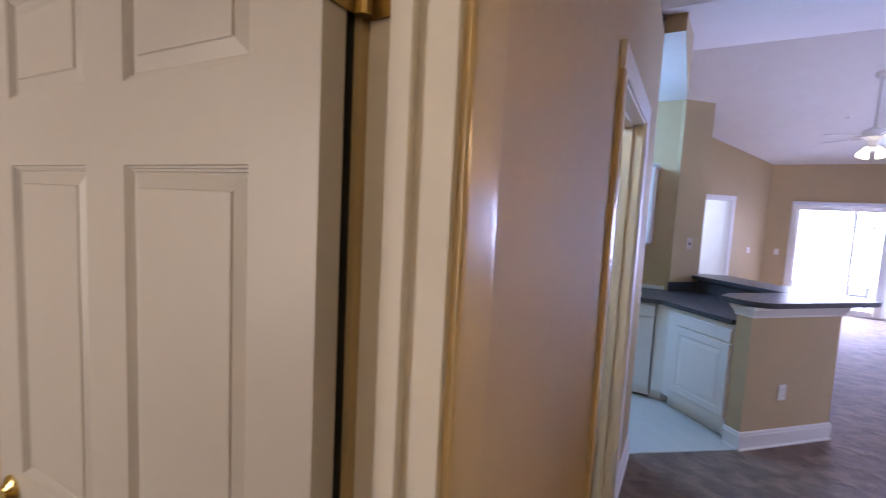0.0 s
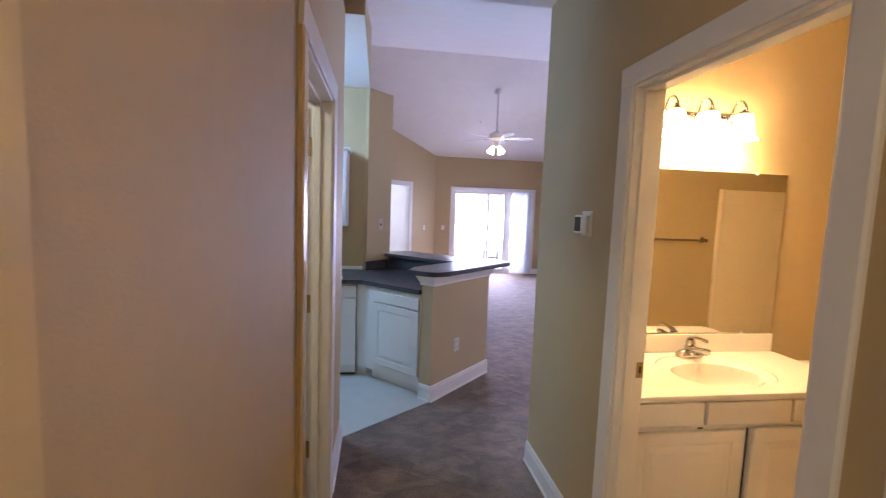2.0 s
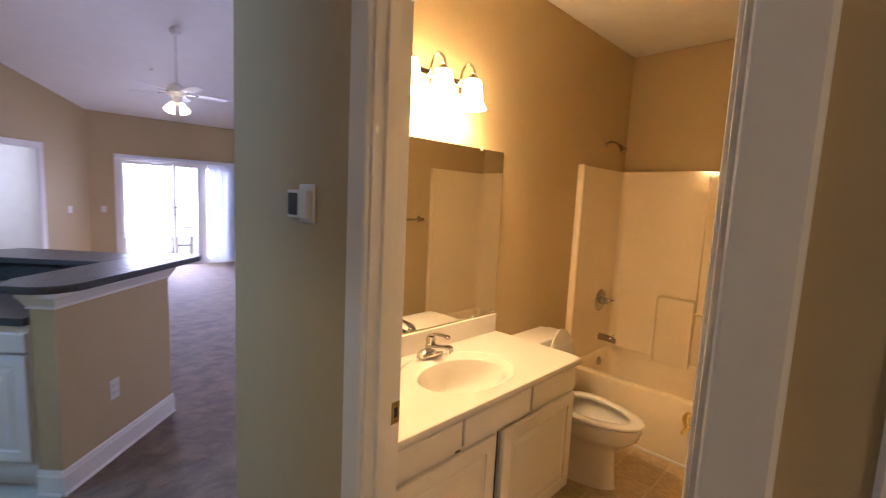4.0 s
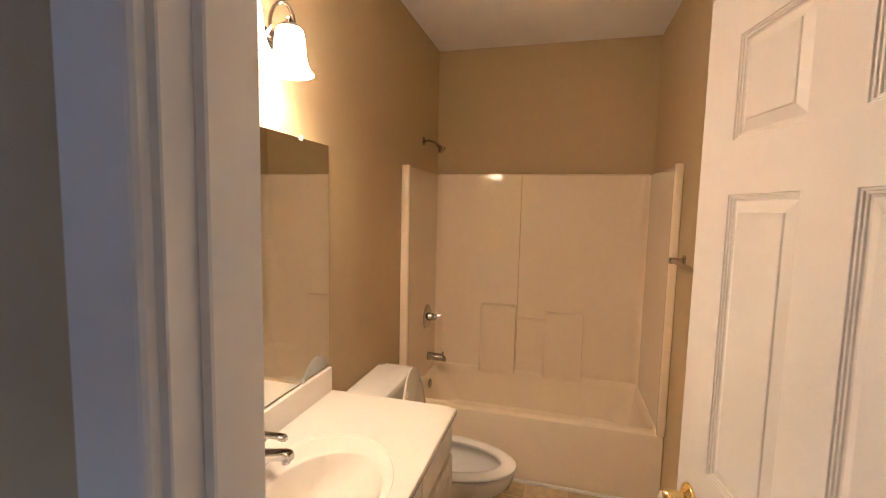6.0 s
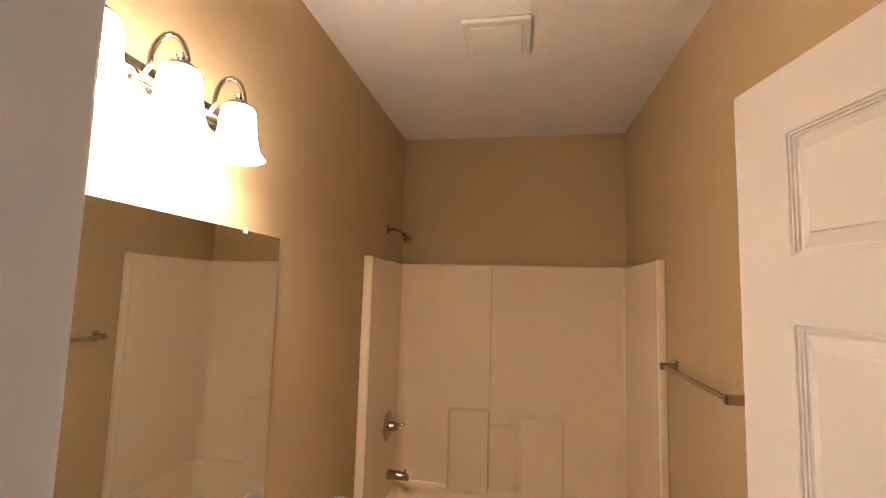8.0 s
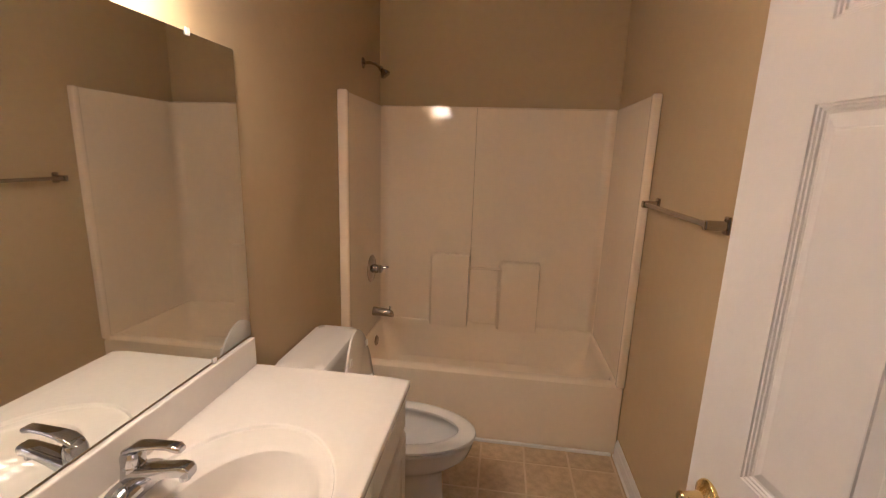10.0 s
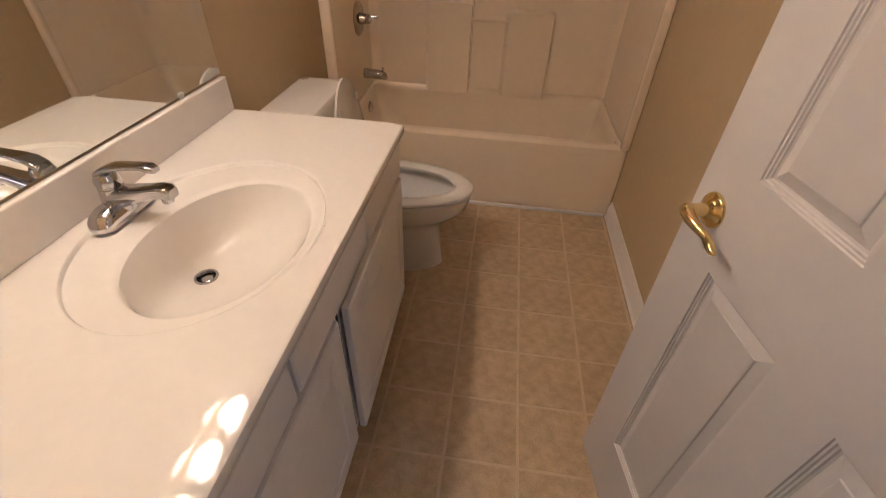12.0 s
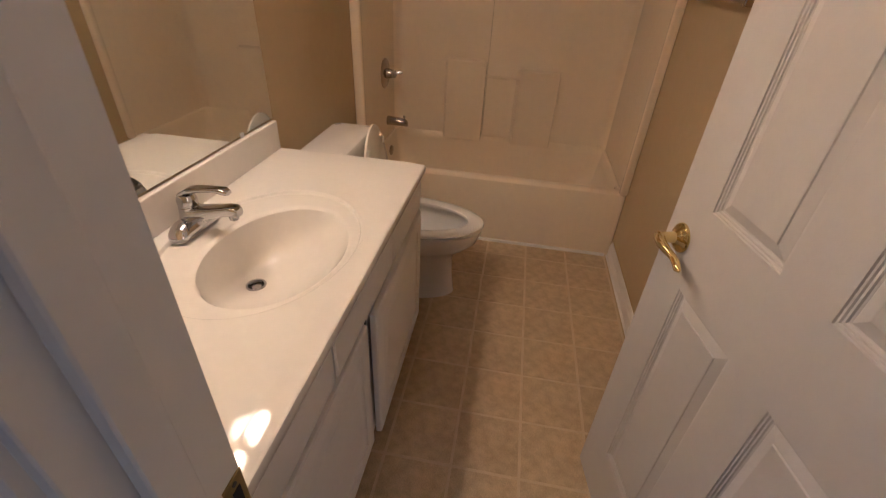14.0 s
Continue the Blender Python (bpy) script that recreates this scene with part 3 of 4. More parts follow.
rings = [[edge_pt(a, 0.003, CZ - 0.034) for a in angs], [edge_pt(a, 0.0, CZ - 0.030) for a in angs], [edge_pt(a, 0.0, CZ - 0.006) for a in angs], [edge_pt(a, 0.002, CZ - 0.0015) for a in angs], [edge_pt(a, 0.006, CZ) for a in angs], [edge_pt(a, 0.008, CZ) for a in angs], [edge_pt(a, 0.048, CZ) for a in angs], [edge_pt(a, 0.052, CZ) for a in angs]]
FALL = math.tan(radians(5.3))
rings = [[(x, y, z - FALL * max(0.0, CY0 + 0.050 - y) if z > CZ - 0.02 else z) for x, y, z in r] for r in rings]
for rx, ry, z, dx, dy in ((0.297, 0.235, 0.0, 0, 0), (0.293, 0.231, 0.0, 0, 0), (0.2915, 0.2295, -0.001, 0, 0), (0.2885, 0.2265, -0.0085, 0, 0), (0.2865, 0.2245, -0.0095, 0, 0), (0.281, 0.219, -0.0095, 0, 0), (0.236, 0.177, -0.0075, -0.014, -0.036), (0.228, 0.169, -0.0085, -0.016, -0.038), (0.222, 0.163, -0.013, -0.018, -0.040), (0.216, 0.157, -0.030, -0.018, -0.038), (0.198, 0.137, -0.070, -0.015, -0.022), (0.165, 0.108, -0.105, -0.010, 0.004), (0.124, 0.080, -0.130, -0.005, 0.026), (0.078, 0.055, -0.143, 0, 0.044), (0.040, 0.034, -0.149, 0, 0.052), (0.026, 0.026, -0.152, 0, 0.056)):
    rings.append([oval_pt(a, rx, ry, CZ + z, dx, dy) for a in angs])
bm = B()
loft(bm, rings, False, False)
top = thing("bathroom_sink", (3.9, 1.25, CZ - 0.03), "cream cultured marble vanity top with moulded oval basin", "sink")
part("basin_top", bm, MARBLE, top, smooth=True)
part("backsplash", box(B(), CX0, W - 0.021, CZ + 0.0005, CX1 - 0.012, W - 0.001, 0.913, 0.004, 3), MARBLE, top)
bm = B()
c = (SX, SY + 0.056)
loft(bm, [ring(*c, CZ - 0.1515, 0.027), ring(*c, CZ - 0.1495, 0.026), ring(*c, CZ - 0.150, 0.021), ring(*c, CZ - 0.168, 0.019)], False, False)
drain = part("drain_ring", bm, CHROME, top, smooth=True)
part("drain_well", prism(B(), [p[:2] for p in ring(*c, 0, 0.0195)], CZ - 0.170, CZ - 0.166), DARK, drain)
part("stopper", prism(B(), [p[:2] for p in ring(c[0] + 0.003, c[1] + 0.002, 0, 0.014)], CZ - 0.164, CZ - 0.158, 0.002), CHROME, drain)

# faucet
FX, FY = 3.951, 1.446
faucet = thing("faucet", (FX, FY, CZ), "chrome single-lever basin faucet on the vanity top", "faucet")
bm = B()
loft(bm, [rrect(FX, FY, CZ + z, hx, hy, hy - 0.002) for z, hx, hy in ((0.0, 0.080, 0.029), (0.007, 0.080, 0.029), (0.016, 0.077, 0.027), (0.026, 0.068, 0.0235), (0.034, 0.054, 0.018), (0.037, 0.040, 0.012))])
part("base_plate", bm, CHROME, faucet, smooth=True)
bm = B()
lathe(bm, [(0.030, 0.012), (0.029, 0.03), (0.026, 0.048), (0.0245, 0.064), (0.022, 0.066), (0.022, 0.069), (0.0245, 0.071), (0.0245, 0.084), (0.020, 0.096), (0.008, 0.102)], 24)
bm.transform(Matrix.Translation((FX, FY, CZ)))
part("body", bm, CHROME, faucet, smooth=True)
bm = B()
rings = []
for y, z, hx, hz in ((0.0, 0.038, 0.027, 0.024), (-0.03, 0.046, 0.024, 0.019), (-0.06, 0.055, 0.021, 0.015), (-0.09, 0.062, 0.019, 0.013), (-0.116, 0.067, 0.018, 0.0135), (-0.133, 0.066, 0.017, 0.0135), (-0.139, 0.063, 0.014, 0.010)):
    rings.append([(FX + a, FY + y, CZ + z + b) for a, b, _ in rrect(0, 0, 0, hx, hz, hz * 0.6, 4)])
loft(bm, rings)
for r in (ring(FX, FY - 0.120, 0, 0.0115),):
    prism(bm, [p[:2] for p in r], CZ + 0.042, CZ + 0.060)
part("spout", bm, CHROME, faucet, smooth=True)
bm = B()
rings = []
for y, z, hx, hz in ((0.022, 0.070, 0.012, 0.004), (0.024, 0.088, 0.015, 0.005), (0.018, 0.106, 0.018, 0.006), (0.0, 0.117, 0.0185, 0.006), (-0.025, 0.123, 0.016, 0.0055), (-0.055, 0.127, 0.0135, 0.005), (-0.082, 0.129, 0.013, 0.005), (-0.102, 0.127, 0.014, 0.007), (-0.112, 0.124, 0.010, 0.005)):
    rings.append([(FX + a, FY + y - 0.010, CZ + z - 0.009 + b) for a, b, _ in rrect(0, 0, 0, hx, hz, hz * 0.8, 4)])
loft(bm, rings)
part("lever", bm, CHROME, faucet, smooth=True)
bm = B()
tube(bm, [(FX, FY + 0.022, CZ + 0.02), (FX, FY + 0.022, CZ + 0.062)], 0.0025)
prism(bm, [p[:2] for p in ring(FX, FY + 0.022, 0, 0.0055, n=14)], CZ + 0.060, CZ + 0.070, 0.002)
part("lift_rod", bm, CHROME, faucet, smooth=True)

# mirror and clips
mirror = thing("mirror", (3.93, W, 0.92), "large frameless wall mirror above the vanity backsplash", "mirror")
part("glass", box(B(), XB + 0.012, W - 0.0075, 0.920, 4.528, W - 0.0015, 1.839, 0.001), MIRROR, mirror)
for x, z0, z1 in ((3.60, 0.912, 0.930), (4.33, 0.912, 0.930), (3.60, 1.829, 1.847), (4.33, 1.829, 1.847)):
    part("clip", box(B(), x - 0.009, W - 0.011, z0, x + 0.009, W - 0.0078, z1, 0.001), PLASTIC, mirror)

# vanity light
fix = thing("vanity_light", (3.93, W, 2.11), "brushed nickel bath light bar with three lit bell shades", "lamp")
bm = B()
box(bm, 3.665, W - 0.026, 2.078, 4.205, W - 0.001, 2.146, 0.006, 2)
part("back_plate", bm, NICKEL, fix)
part("bar", tube(B(), [(3.66, W - 0.034, 2.112), (4.21, W - 0.034, 2.112)], 0.010, 12), NICKEL, fix, smooth=True)
LY = 1.415
for sx in (3.725, 3.922, 4.12):
    bm = B()
    pts = [(sx - 0.035, W - 0.03, 2.100), (sx - 0.035, W - 0.05, 2.104), (sx - 0.033, W - 0.062, 2.125)]
    for i in range(9):
        a = math.pi * i / 8
        f = i / 8
        pts.append((sx - 0.033 + 0.033 * f, W - 0.064 - 0.060 * (1 - math.cos(a)) / 2, 2.150 + 0.052 * math.sin(a)))
    pts.append((sx, LY, 2.142))
    tube(bm, pts, 0.0062, 10)
    part("arm", bm, NICKEL, fix, smooth=True)
    bm = B()
    lathe(bm, [(0.010, 0.150), (0.013, 0.146), (0.009, 0.140), (0.012, 0.135), (0.024, 0.128), (0.034, 0.118), (0.037, 0.110)], 24, False)
    bm.transform(Matrix.Translation((sx, LY, 2.015)))
    part("cup", bm, NICKEL, fix, smooth=True)
    bm = B()
    prof = [(0.034, 0.116), (0.040, 0.108), (0.044, 0.085), (0.046, 0.055), (0.050, 0.025), (0.058, 0.000), (0.068, -0.014), (0.072, -0.018)]
    lathe(bm, prof + [(r - 0.0035, z) for r, z in prof[::-1]], 32, False)
    bm.transform(Matrix.Translation((sx, LY, 2.015)))
    sh = part("shade", bm, SHADE, fix, "lit frosted white glass bell shade", smooth=True)

# toilet
TX = 4.855
toilet = thing("toilet", (TX, 1.15, 0), "white porcelain toilet with raised lid beside the vanity", "toilet")


def egg(cx, cy, z, hx, front, back, n=36):
    pts = []
    for i in range(n):
        a = 2 * math.pi * i / n
        s = math.sin(a)
        pts.append((cx + hx * math.cos(a) * (1 - 0.08 * max(0, -s)), cy + s * (back if s > 0 else front), z))
    return pts


bm = B()
loft(bm, [egg(TX, 1.12, 0.003, 0.124, 0.266, 0.24), egg(TX, 1.12, 0.03, 0.118, 0.260, 0.24), egg(TX, 1.12, 0.12, 0.112, 0.250, 0.24), egg(TX, 1.12, 0.21, 0.112, 0.244, 0.24), egg(TX, 1.10, 0.25, 0.126, 0.252, 0.25), egg(TX, 1.08, 0.285, 0.156, 0.282, 0.26), egg(TX, 1.065, 0.32, 0.176, 0.303, 0.26), egg(TX, 1.06, 0.36, 0.184, 0.312, 0.26), egg(TX, 1.06, 0.385, 0.186, 0.318, 0.26), egg(TX, 1.06, 0.393, 0.180, 0.312, 0.255),
          egg(TX, 1.06, 0.389, 0.150, 0.276, 0.21), egg(TX, 1.06, 0.375, 0.158, 0.286, 0.215), egg(TX, 1.06, 0.35, 0.157, 0.283, 0.21), egg(TX, 1.07, 0.28, 0.130, 0.235, 0.17), egg(TX, 1.08, 0.21, 0.090, 0.15, 0.12), egg(TX, 1.08, 0.17, 0.05, 0.07, 0.06)])
part("bowl", bm, PORC, toilet, smooth=True)
bm = B()
loft(bm, [egg(TX, 1.06, z, hx, f, b) for z, hx, f, b in ((0.400, 0.186, 0.320, 0.19), (0.404, 0.190, 0.325, 0.19), (0.413, 0.188, 0.322, 0.19), (0.419, 0.178, 0.310, 0.18), (0.419, 0.140, 0.262, 0.15), (0.414, 0.130, 0.250, 0.14), (0.404, 0.128, 0.246, 0.14), (0.400, 0.130, 0.248, 0.14))], False, False)
part("seat", bm, PORC, toilet, smooth=True)
part("water", prism(B(), [p[:2] for p in egg(TX, 1.08, 0, 0.095, 0.16, 0.125)], 0.205, 0.222), GLASS, toilet, "water in the bowl")
for x in (TX - 0.07, TX + 0.07):
    part("seat_hinge", box(B(), x - 0.018, 1.200, 0.396, x + 0.018, 1.245, 0.432, 0.005, 2), PLASTIC, toilet)
bm = B()
lid_rings = []
for n, k in ((0.0, 0.965), (0.004, 1.0), (0.012, 1.0), (0.018, 0.965)):
    lid_rings.append([(TX + (x - TX) * k, n, y * k) for x, y, _ in [(p[0], p[1], 0) for p in egg(TX, 0.02, 0, 0.183, 0.02, 0.375)]])
loft(bm, lid_rings)
bm.transform(Matrix.Translation((0, 1.222, 0.43)) @ Matrix.Rotation(radians(-4), 4, "X"))
part("lid", bm, PORC, toilet, "raised toilet lid", smooth=True)
for bx0, bz0 in ((TX - 0.10, 0.30), (TX + 0.10, 0.30), (TX - 0.13, 0.12), (TX + 0.13, 0.12)):
    bm = box(B(), bx0 - 0.009, -0.007, bz0 - 0.014, bx0 + 0.009, 0.001, bz0 + 0.014, 0.003, 2)
    bm.transform(Matrix.Translation((0, 1.222, 0.43)) @ Matrix.Rotation(radians(-4), 4, "X"))
    part("bumper", bm, PLASTIC, toilet, smooth=True)
bm = B()
loft(bm, [rrect(TX, 1.412, z, hx, hy, 0.04) for z, hx, hy in ((0.395, 0.180, 0.080), (0.42, 0.190, 0.088), (0.60, 0.205, 0.095), (0.712, 0.210, 0.097))])
part("tank", bm, PORC, toilet, smooth=True)
bm = B()
loft(bm, [rrect(TX, 1.410, z, hx, hy, 0.04) for z, hx, hy in ((0.712, 0.214, 0.100), (0.717, 0.219, 0.105), (0.738, 0.219, 0.105), (0.747, 0.212, 0.098), (0.750, 0.185, 0.072))])
part("tank_lid", bm, PORC, toilet, smooth=True)
bm = tube(B(), [(TX - 0.17, 1.312, 0.68), (TX - 0.17, 1.296, 0.68), (TX - 0.15, 1.290, 0.678), (TX - 0.09, 1.288, 0.672)], 0.006)
part("flush_lever", bm, CHROME, toilet, smooth=True)
part("foot", loft(B(), [rrect(TX, 1.33, z, hx, hy, 0.05) for z, hx, hy in ((0.003, 0.105, 0.13), (0.20, 0.10, 0.13), (0.34, 0.13, 0.14), (0.393, 0.17, 0.14))]), PORC, toilet, smooth=True)

# bathtub and moulded surround
tub = thing("bathtub", ((TUB0 + BATH_E) / 2, W / 2, 0), "almond fibreglass bathtub with moulded one-piece surround", "bathtub")
XC, HX = (TUB0 + BATH_E) / 2 + 0.001, (BATH_E - TUB0) / 2 - 0.004
RZ = 0.405
XI = 5.790
bm = B()
yc, hy = W / 2, W / 2 - 0.003
ap = [rrect(XC + 0.004, yc, 0.003, HX - 0.004, hy, 0.012), rrect(XC, yc, 0.05, HX, hy, 0.012), rrect(XC, yc, RZ - 0.035, HX, hy, 0.012), rrect(XC, yc, RZ - 0.012, HX - 0.004, hy - 0.002, 0.014), rrect(XC, yc, RZ - 0.002, HX - 0.016, hy - 0.006, 0.02), rrect(XC, yc, RZ, HX - 0.028, hy - 0.014, 0.03),
      rrect(XI, yc, RZ - 0.003, 0.335, hy - 0.036, 0.05), rrect(XI, yc, RZ - 0.014, 0.328, hy - 0.042, 0.06), rrect(XI, yc, RZ - 0.06, 0.322, hy - 0.052, 0.08), rrect(XI, yc, 0.22, 0.314, hy - 0.075, 0.10), rrect(XI, yc, 0.13, 0.296, hy - 0.12, 0.13), rrect(XI, yc, 0.088, 0.225, hy - 0.21, 0.15), rrect(XI, yc, 0.078, 0.16, hy - 0.30, 0.10)]
loft(bm, ap)
part("tub_shell", bm, FIBRE, tub, smooth=True)
ST = 1.847
S0 = TUB0 + 0.012
for nm, y0, y1 in (("side_panel", W - 0.030, W - 0.001), ("side_panel", 0.001, 0.030)):
    part(nm, box(B(), S0, y0, RZ - 0.003, BATH_E - 0.001, y1, ST, 0.003, 2), FIBRE, tub)
part("back_panel", box(B(), BATH_E - 0.034, 0.030, RZ - 0.003, BATH_E - 0.001, 0.8755, ST, 0.003, 2), FIBRE, tub)
part("back_panel", box(B(), BATH_E - 0.038, 0.8765, RZ - 0.003, BATH_E - 0.001, W - 0.030, ST, 0.003, 2), FIBRE, tub)
for y, s in ((W - 0.030, -1), (0.030, 1)):
    bm = B()
    prof = [(0.0, 0.0)] + [(0.055 * (1 - math.sin(radians(a))), 0.055 * (1 - math.cos(radians(a)))) for a in range(0, 91, 10)]
    xb = BATH_E - (0.0375 if y > 1 else 0.0335)
    loft(bm, [[(xb - a, y + s * b, z) for a, b in prof] for z in (RZ, ST - 0.002)])
    part("cove", bm, FIBRE, tub, smooth=True)
    bm = B()
    yy0, yy1 = (W - 0.052, W - 0.0005) if y > 1 else (0.0005, 0.042)
    box(bm, TUB0 - 0.004, yy0, RZ - 0.01, TUB0 + 0.034, yy1, ST + 0.004, 0.011, 4)
    part("front_flange", bm, FIBRE, tub, smooth=True)
part("top_flange", box(B(), BATH_E - 0.040, 0.03, ST, BATH_E - 0.001, W - 0.03, ST + 0.006, 0.002), FIBRE, tub)
bx = BATH_E - 0.034
for y0, y1, z1, d in ((0.880, 1.121, 0.884, 0.038), (0.405, 0.648, 0.850, 0.032)):
    bm = B()
    for near, far, up, dep in ((0.0, 0.040, 0.016, -0.004), (0.001, 0.034, 0.014, 0.002), (0.002, 0.020, 0.007, d * 0.72), (0.004, 0.014, 0.002, d * 0.94), (0.010, 0.0, -0.008, d)):
        r = [(bx - dep, y0 + near, 0.375), (bx - dep, y1 + far, 0.375), (bx - dep, y1 + far, z1 + up - 0.03), (bx - dep, y1 + far - 0.01, z1 + up - 0.008), (bx - dep, y1 + far - 0.03, z1 + up), (bx - dep, y0 + near + 0.012, z1 + up), (bx - dep, y0 + near, z1 + up - 0.012)]
        shelf_rings = [r] if near == 0.0 else shelf_rings + [r]
    loft(bm, shelf_rings)
    part("soap_shelf", bm, FIBRE, tub, smooth=True)
part("base_trim", box(B(), TUB0 - 0.014, 0.03, 0.0035, TUB0 + 0.004, 1.50, 0.020, 0.005, 2), TRIM, tub, "white caulked strip along the floor")
part("washcloth_bar", tube(B(), [(bx - 0.022, 0.642, 0.803), (bx - 0.022, 0.882, 0.803)], 0.007), FIBRE, tub, smooth=True)
bm = B()
lathe(bm, [(0.034, 0.0), (0.034, 0.006), (0.028, 0.011), (0.010, 0.013)], 24)
bm.transform(Matrix.Translation((5.86, W - 0.060, 0.325)) @ Matrix.Rotation(radians(90), 4, "X"))
part("overflow_plate", bm, NICKEL, tub, "dull chrome overflow plate", smooth=True)

# shower fittings
valve = thing("shower_valve", (5.86, W - 0.03, 0.82), "chrome tub valve with round plate and lever", "faucet")
bm = B()
lathe(bm, [(0.088, 0.0), (0.088, 0.003), (0.080, 0.009), (0.045, 0.014), (0.030, 0.016), (0.028, 0.030), (0.026, 0.045)], 36)
TOWALL = Matrix.Translation((5.86, W - 0.030, 0.82)) @ Matrix.Rotation(radians(90), 4, "X")
part("plate", bm, NICKEL, valve, smooth=True, m=TOWALL)
bm = B()
lathe(bm, [(0.024, 0.045), (0.026, 0.050), (0.024, 0.068), (0.014, 0.076)], 24)
tube(bm, [(0.0, 0.0, 0.062), (0.004, 0.008, 0.075), (0.008, 0.012, 0.098), (0.008, 0.014, 0.112)], 0.009, 10, [0.012, 0.011, 0.008, 0.007])
part("handle", bm, CHROME, valve, smooth=True, m=TOWALL)
spout = thing("tub_spout", (5.90, W - 0.03, 0.515), "chrome tub spout with diverter on the surround", "faucet")
bm = B()
rings = []
for y, z, r in ((0.0, 0.0, 0.030), (-0.02, 0.0, 0.029), (-0.07, -0.001, 0.027), (-0.11, -0.004, 0.025), (-0.13, -0.010, 0.021), (-0.138, -0.016, 0.012)):
    rings.append([(5.90 + r * math.cos(2 * math.pi * i / 20), W - 0.031 + y, 0.515 + z + r * math.sin(2 * math.pi * i / 20)) for i in range(20)])
loft(bm, rings)
part("spout_body", bm, NICKEL, spout, smooth=True)
part("diverter", tube(B(), [(5.90, W - 0.145, 0.53), (5.90, W - 0.145, 0.556)], 0.006, 10, [0.005, 0.008]), CHROME, spout, smooth=True)
head = thing("wall_shower", (5.80, W, 2.05), "nickel shower head on a bent wall arm", "shower")
bm = B()
lathe(bm, [(0.030, 0.0), (0.029, 0.004), (0.018, 0.010), (0.009, 0.012)], 24)
part("wall_plate", bm, NICKEL, head, smooth=True, m=Matrix.Translation((5.80, W - 0.001, 2.05)) @ Matrix.Rotation(radians(90), 4, "X"))
part("arm", tube(B(), [(5.80, W - 0.005, 2.05), (5.80, W - 0.04, 2.052), (5.80, W - 0.075, 2.044), (5.80, W - 0.105, 2.024)], 0.0085, 12), NICKEL, head, smooth=True)
bm = B()
lathe(bm, [(0.009, 0.0), (0.014, 0.006), (0.014, 0.016), (0.010, 0.020), (0.018, 0.030), (0.027, 0.046), (0.029, 0.056), (0.026, 0.060)], 24)
part("nozzle", bm, NICKEL, head, smooth=True, m=Matrix.Translation((5.80, W - 0.100, 2.028)) @ Matrix.Rotation(radians(140), 4, "X"))

# towel bar
bar = thing("towel_bar", (4.84, 0, 1.366), "brushed nickel towel bar on the tan wall", "towel bar")
for x in (4.632, 5.250):
    bm = B()
    box(bm, x - 0.017, 0.0005, 1.366 - 0.028, x + 0.017, 0.012, 1.366 + 0.028, 0.005, 2)
    box(bm, x - 0.012, 0.008, 1.366 - 0.016, x + 0.012, 0.074, 1.366 + 0.014, 0.005, 2)
    part("post", bm, NICKEL, bar)
part("rail", box(B(), 4.632, 0.057, 1.357, 5.250, 0.069, 1.375, 0.003, 2), NICKEL, bar)

# ceiling fan cover
vent = thing("exhaust_fan", (4.92, 0.79, HALL_TOP), "white plastic square bathroom exhaust fan cover", "vent")
bm = B()
box(bm, 4.775, 0.655, HALL_TOP - 0.026, 5.045, 0.935, HALL_TOP - 0.0045, 0.010, 3)
part("cover", bm, PLASTIC, vent)
part("grille_panel", box(B(), 4.805, 0.69, HALL_TOP - 0.034, 5.015, 0.90, HALL_TOP - 0.0255, 0.006, 2), PLASTIC, vent)


# ---- hall, kitchen and living room things ----
def plate(name, m, label, category, outlet=False):
    """Wall plate: frame with n outward at the wall face."""
    p = thing(name, m @ Vector((0, 0, 0)), label, category)
    part("cover_plate", box(B(), -0.036, 0.0005, -0.058, 0.036, 0.006, 0.058, 0.003, 2), PLASTIC, p, m=m)
    if outlet:
        for z in (-0.021, 0.021):
            s = part("socket", box(B(), -0.017, 0.0055, z - 0.014, 0.017, 0.008, z + 0.014, 0.003, 2), PLASTIC, p, m=m)
            for u in (-0.007, 0.007):
                part("slot", box(B(), u - 0.0012, 0.0078, z - 0.004, u + 0.0012, 0.0085, z + 0.006), DARK, s, m=m)
    else:
        part("toggle", box(B(), -0.005, 0.005, -0.011, 0.005, 0.014, 0.011, 0.002), PLASTIC, p, m=m)
    return p


thermo = thing("thermostat", (XH, 1.245, 1.53), "white wall thermostat with small grey display", "thermostat")
part("wall_plate", box(B(), XH - 0.008, 1.176, 1.472, XH - 0.0005, 1.270, 1.590, 0.003, 2), PLASTIC, thermo)
body_t = part("body", box(B(), XH - 0.024, 1.190, 1.484, XH - 0.0075, 1.318, 1.572, 0.006, 3), PLASTIC, thermo)
part("display", box(B(), XH - 0.0252, 1.248, 1.494, XH - 0.0238, 1.310, 1.562, 0.0005), SCREEN, body_t)
plate("light_switch", local(XL, 2.085, 0, 1, 1.12), "white toggle light switch on the hall wall", "switch")

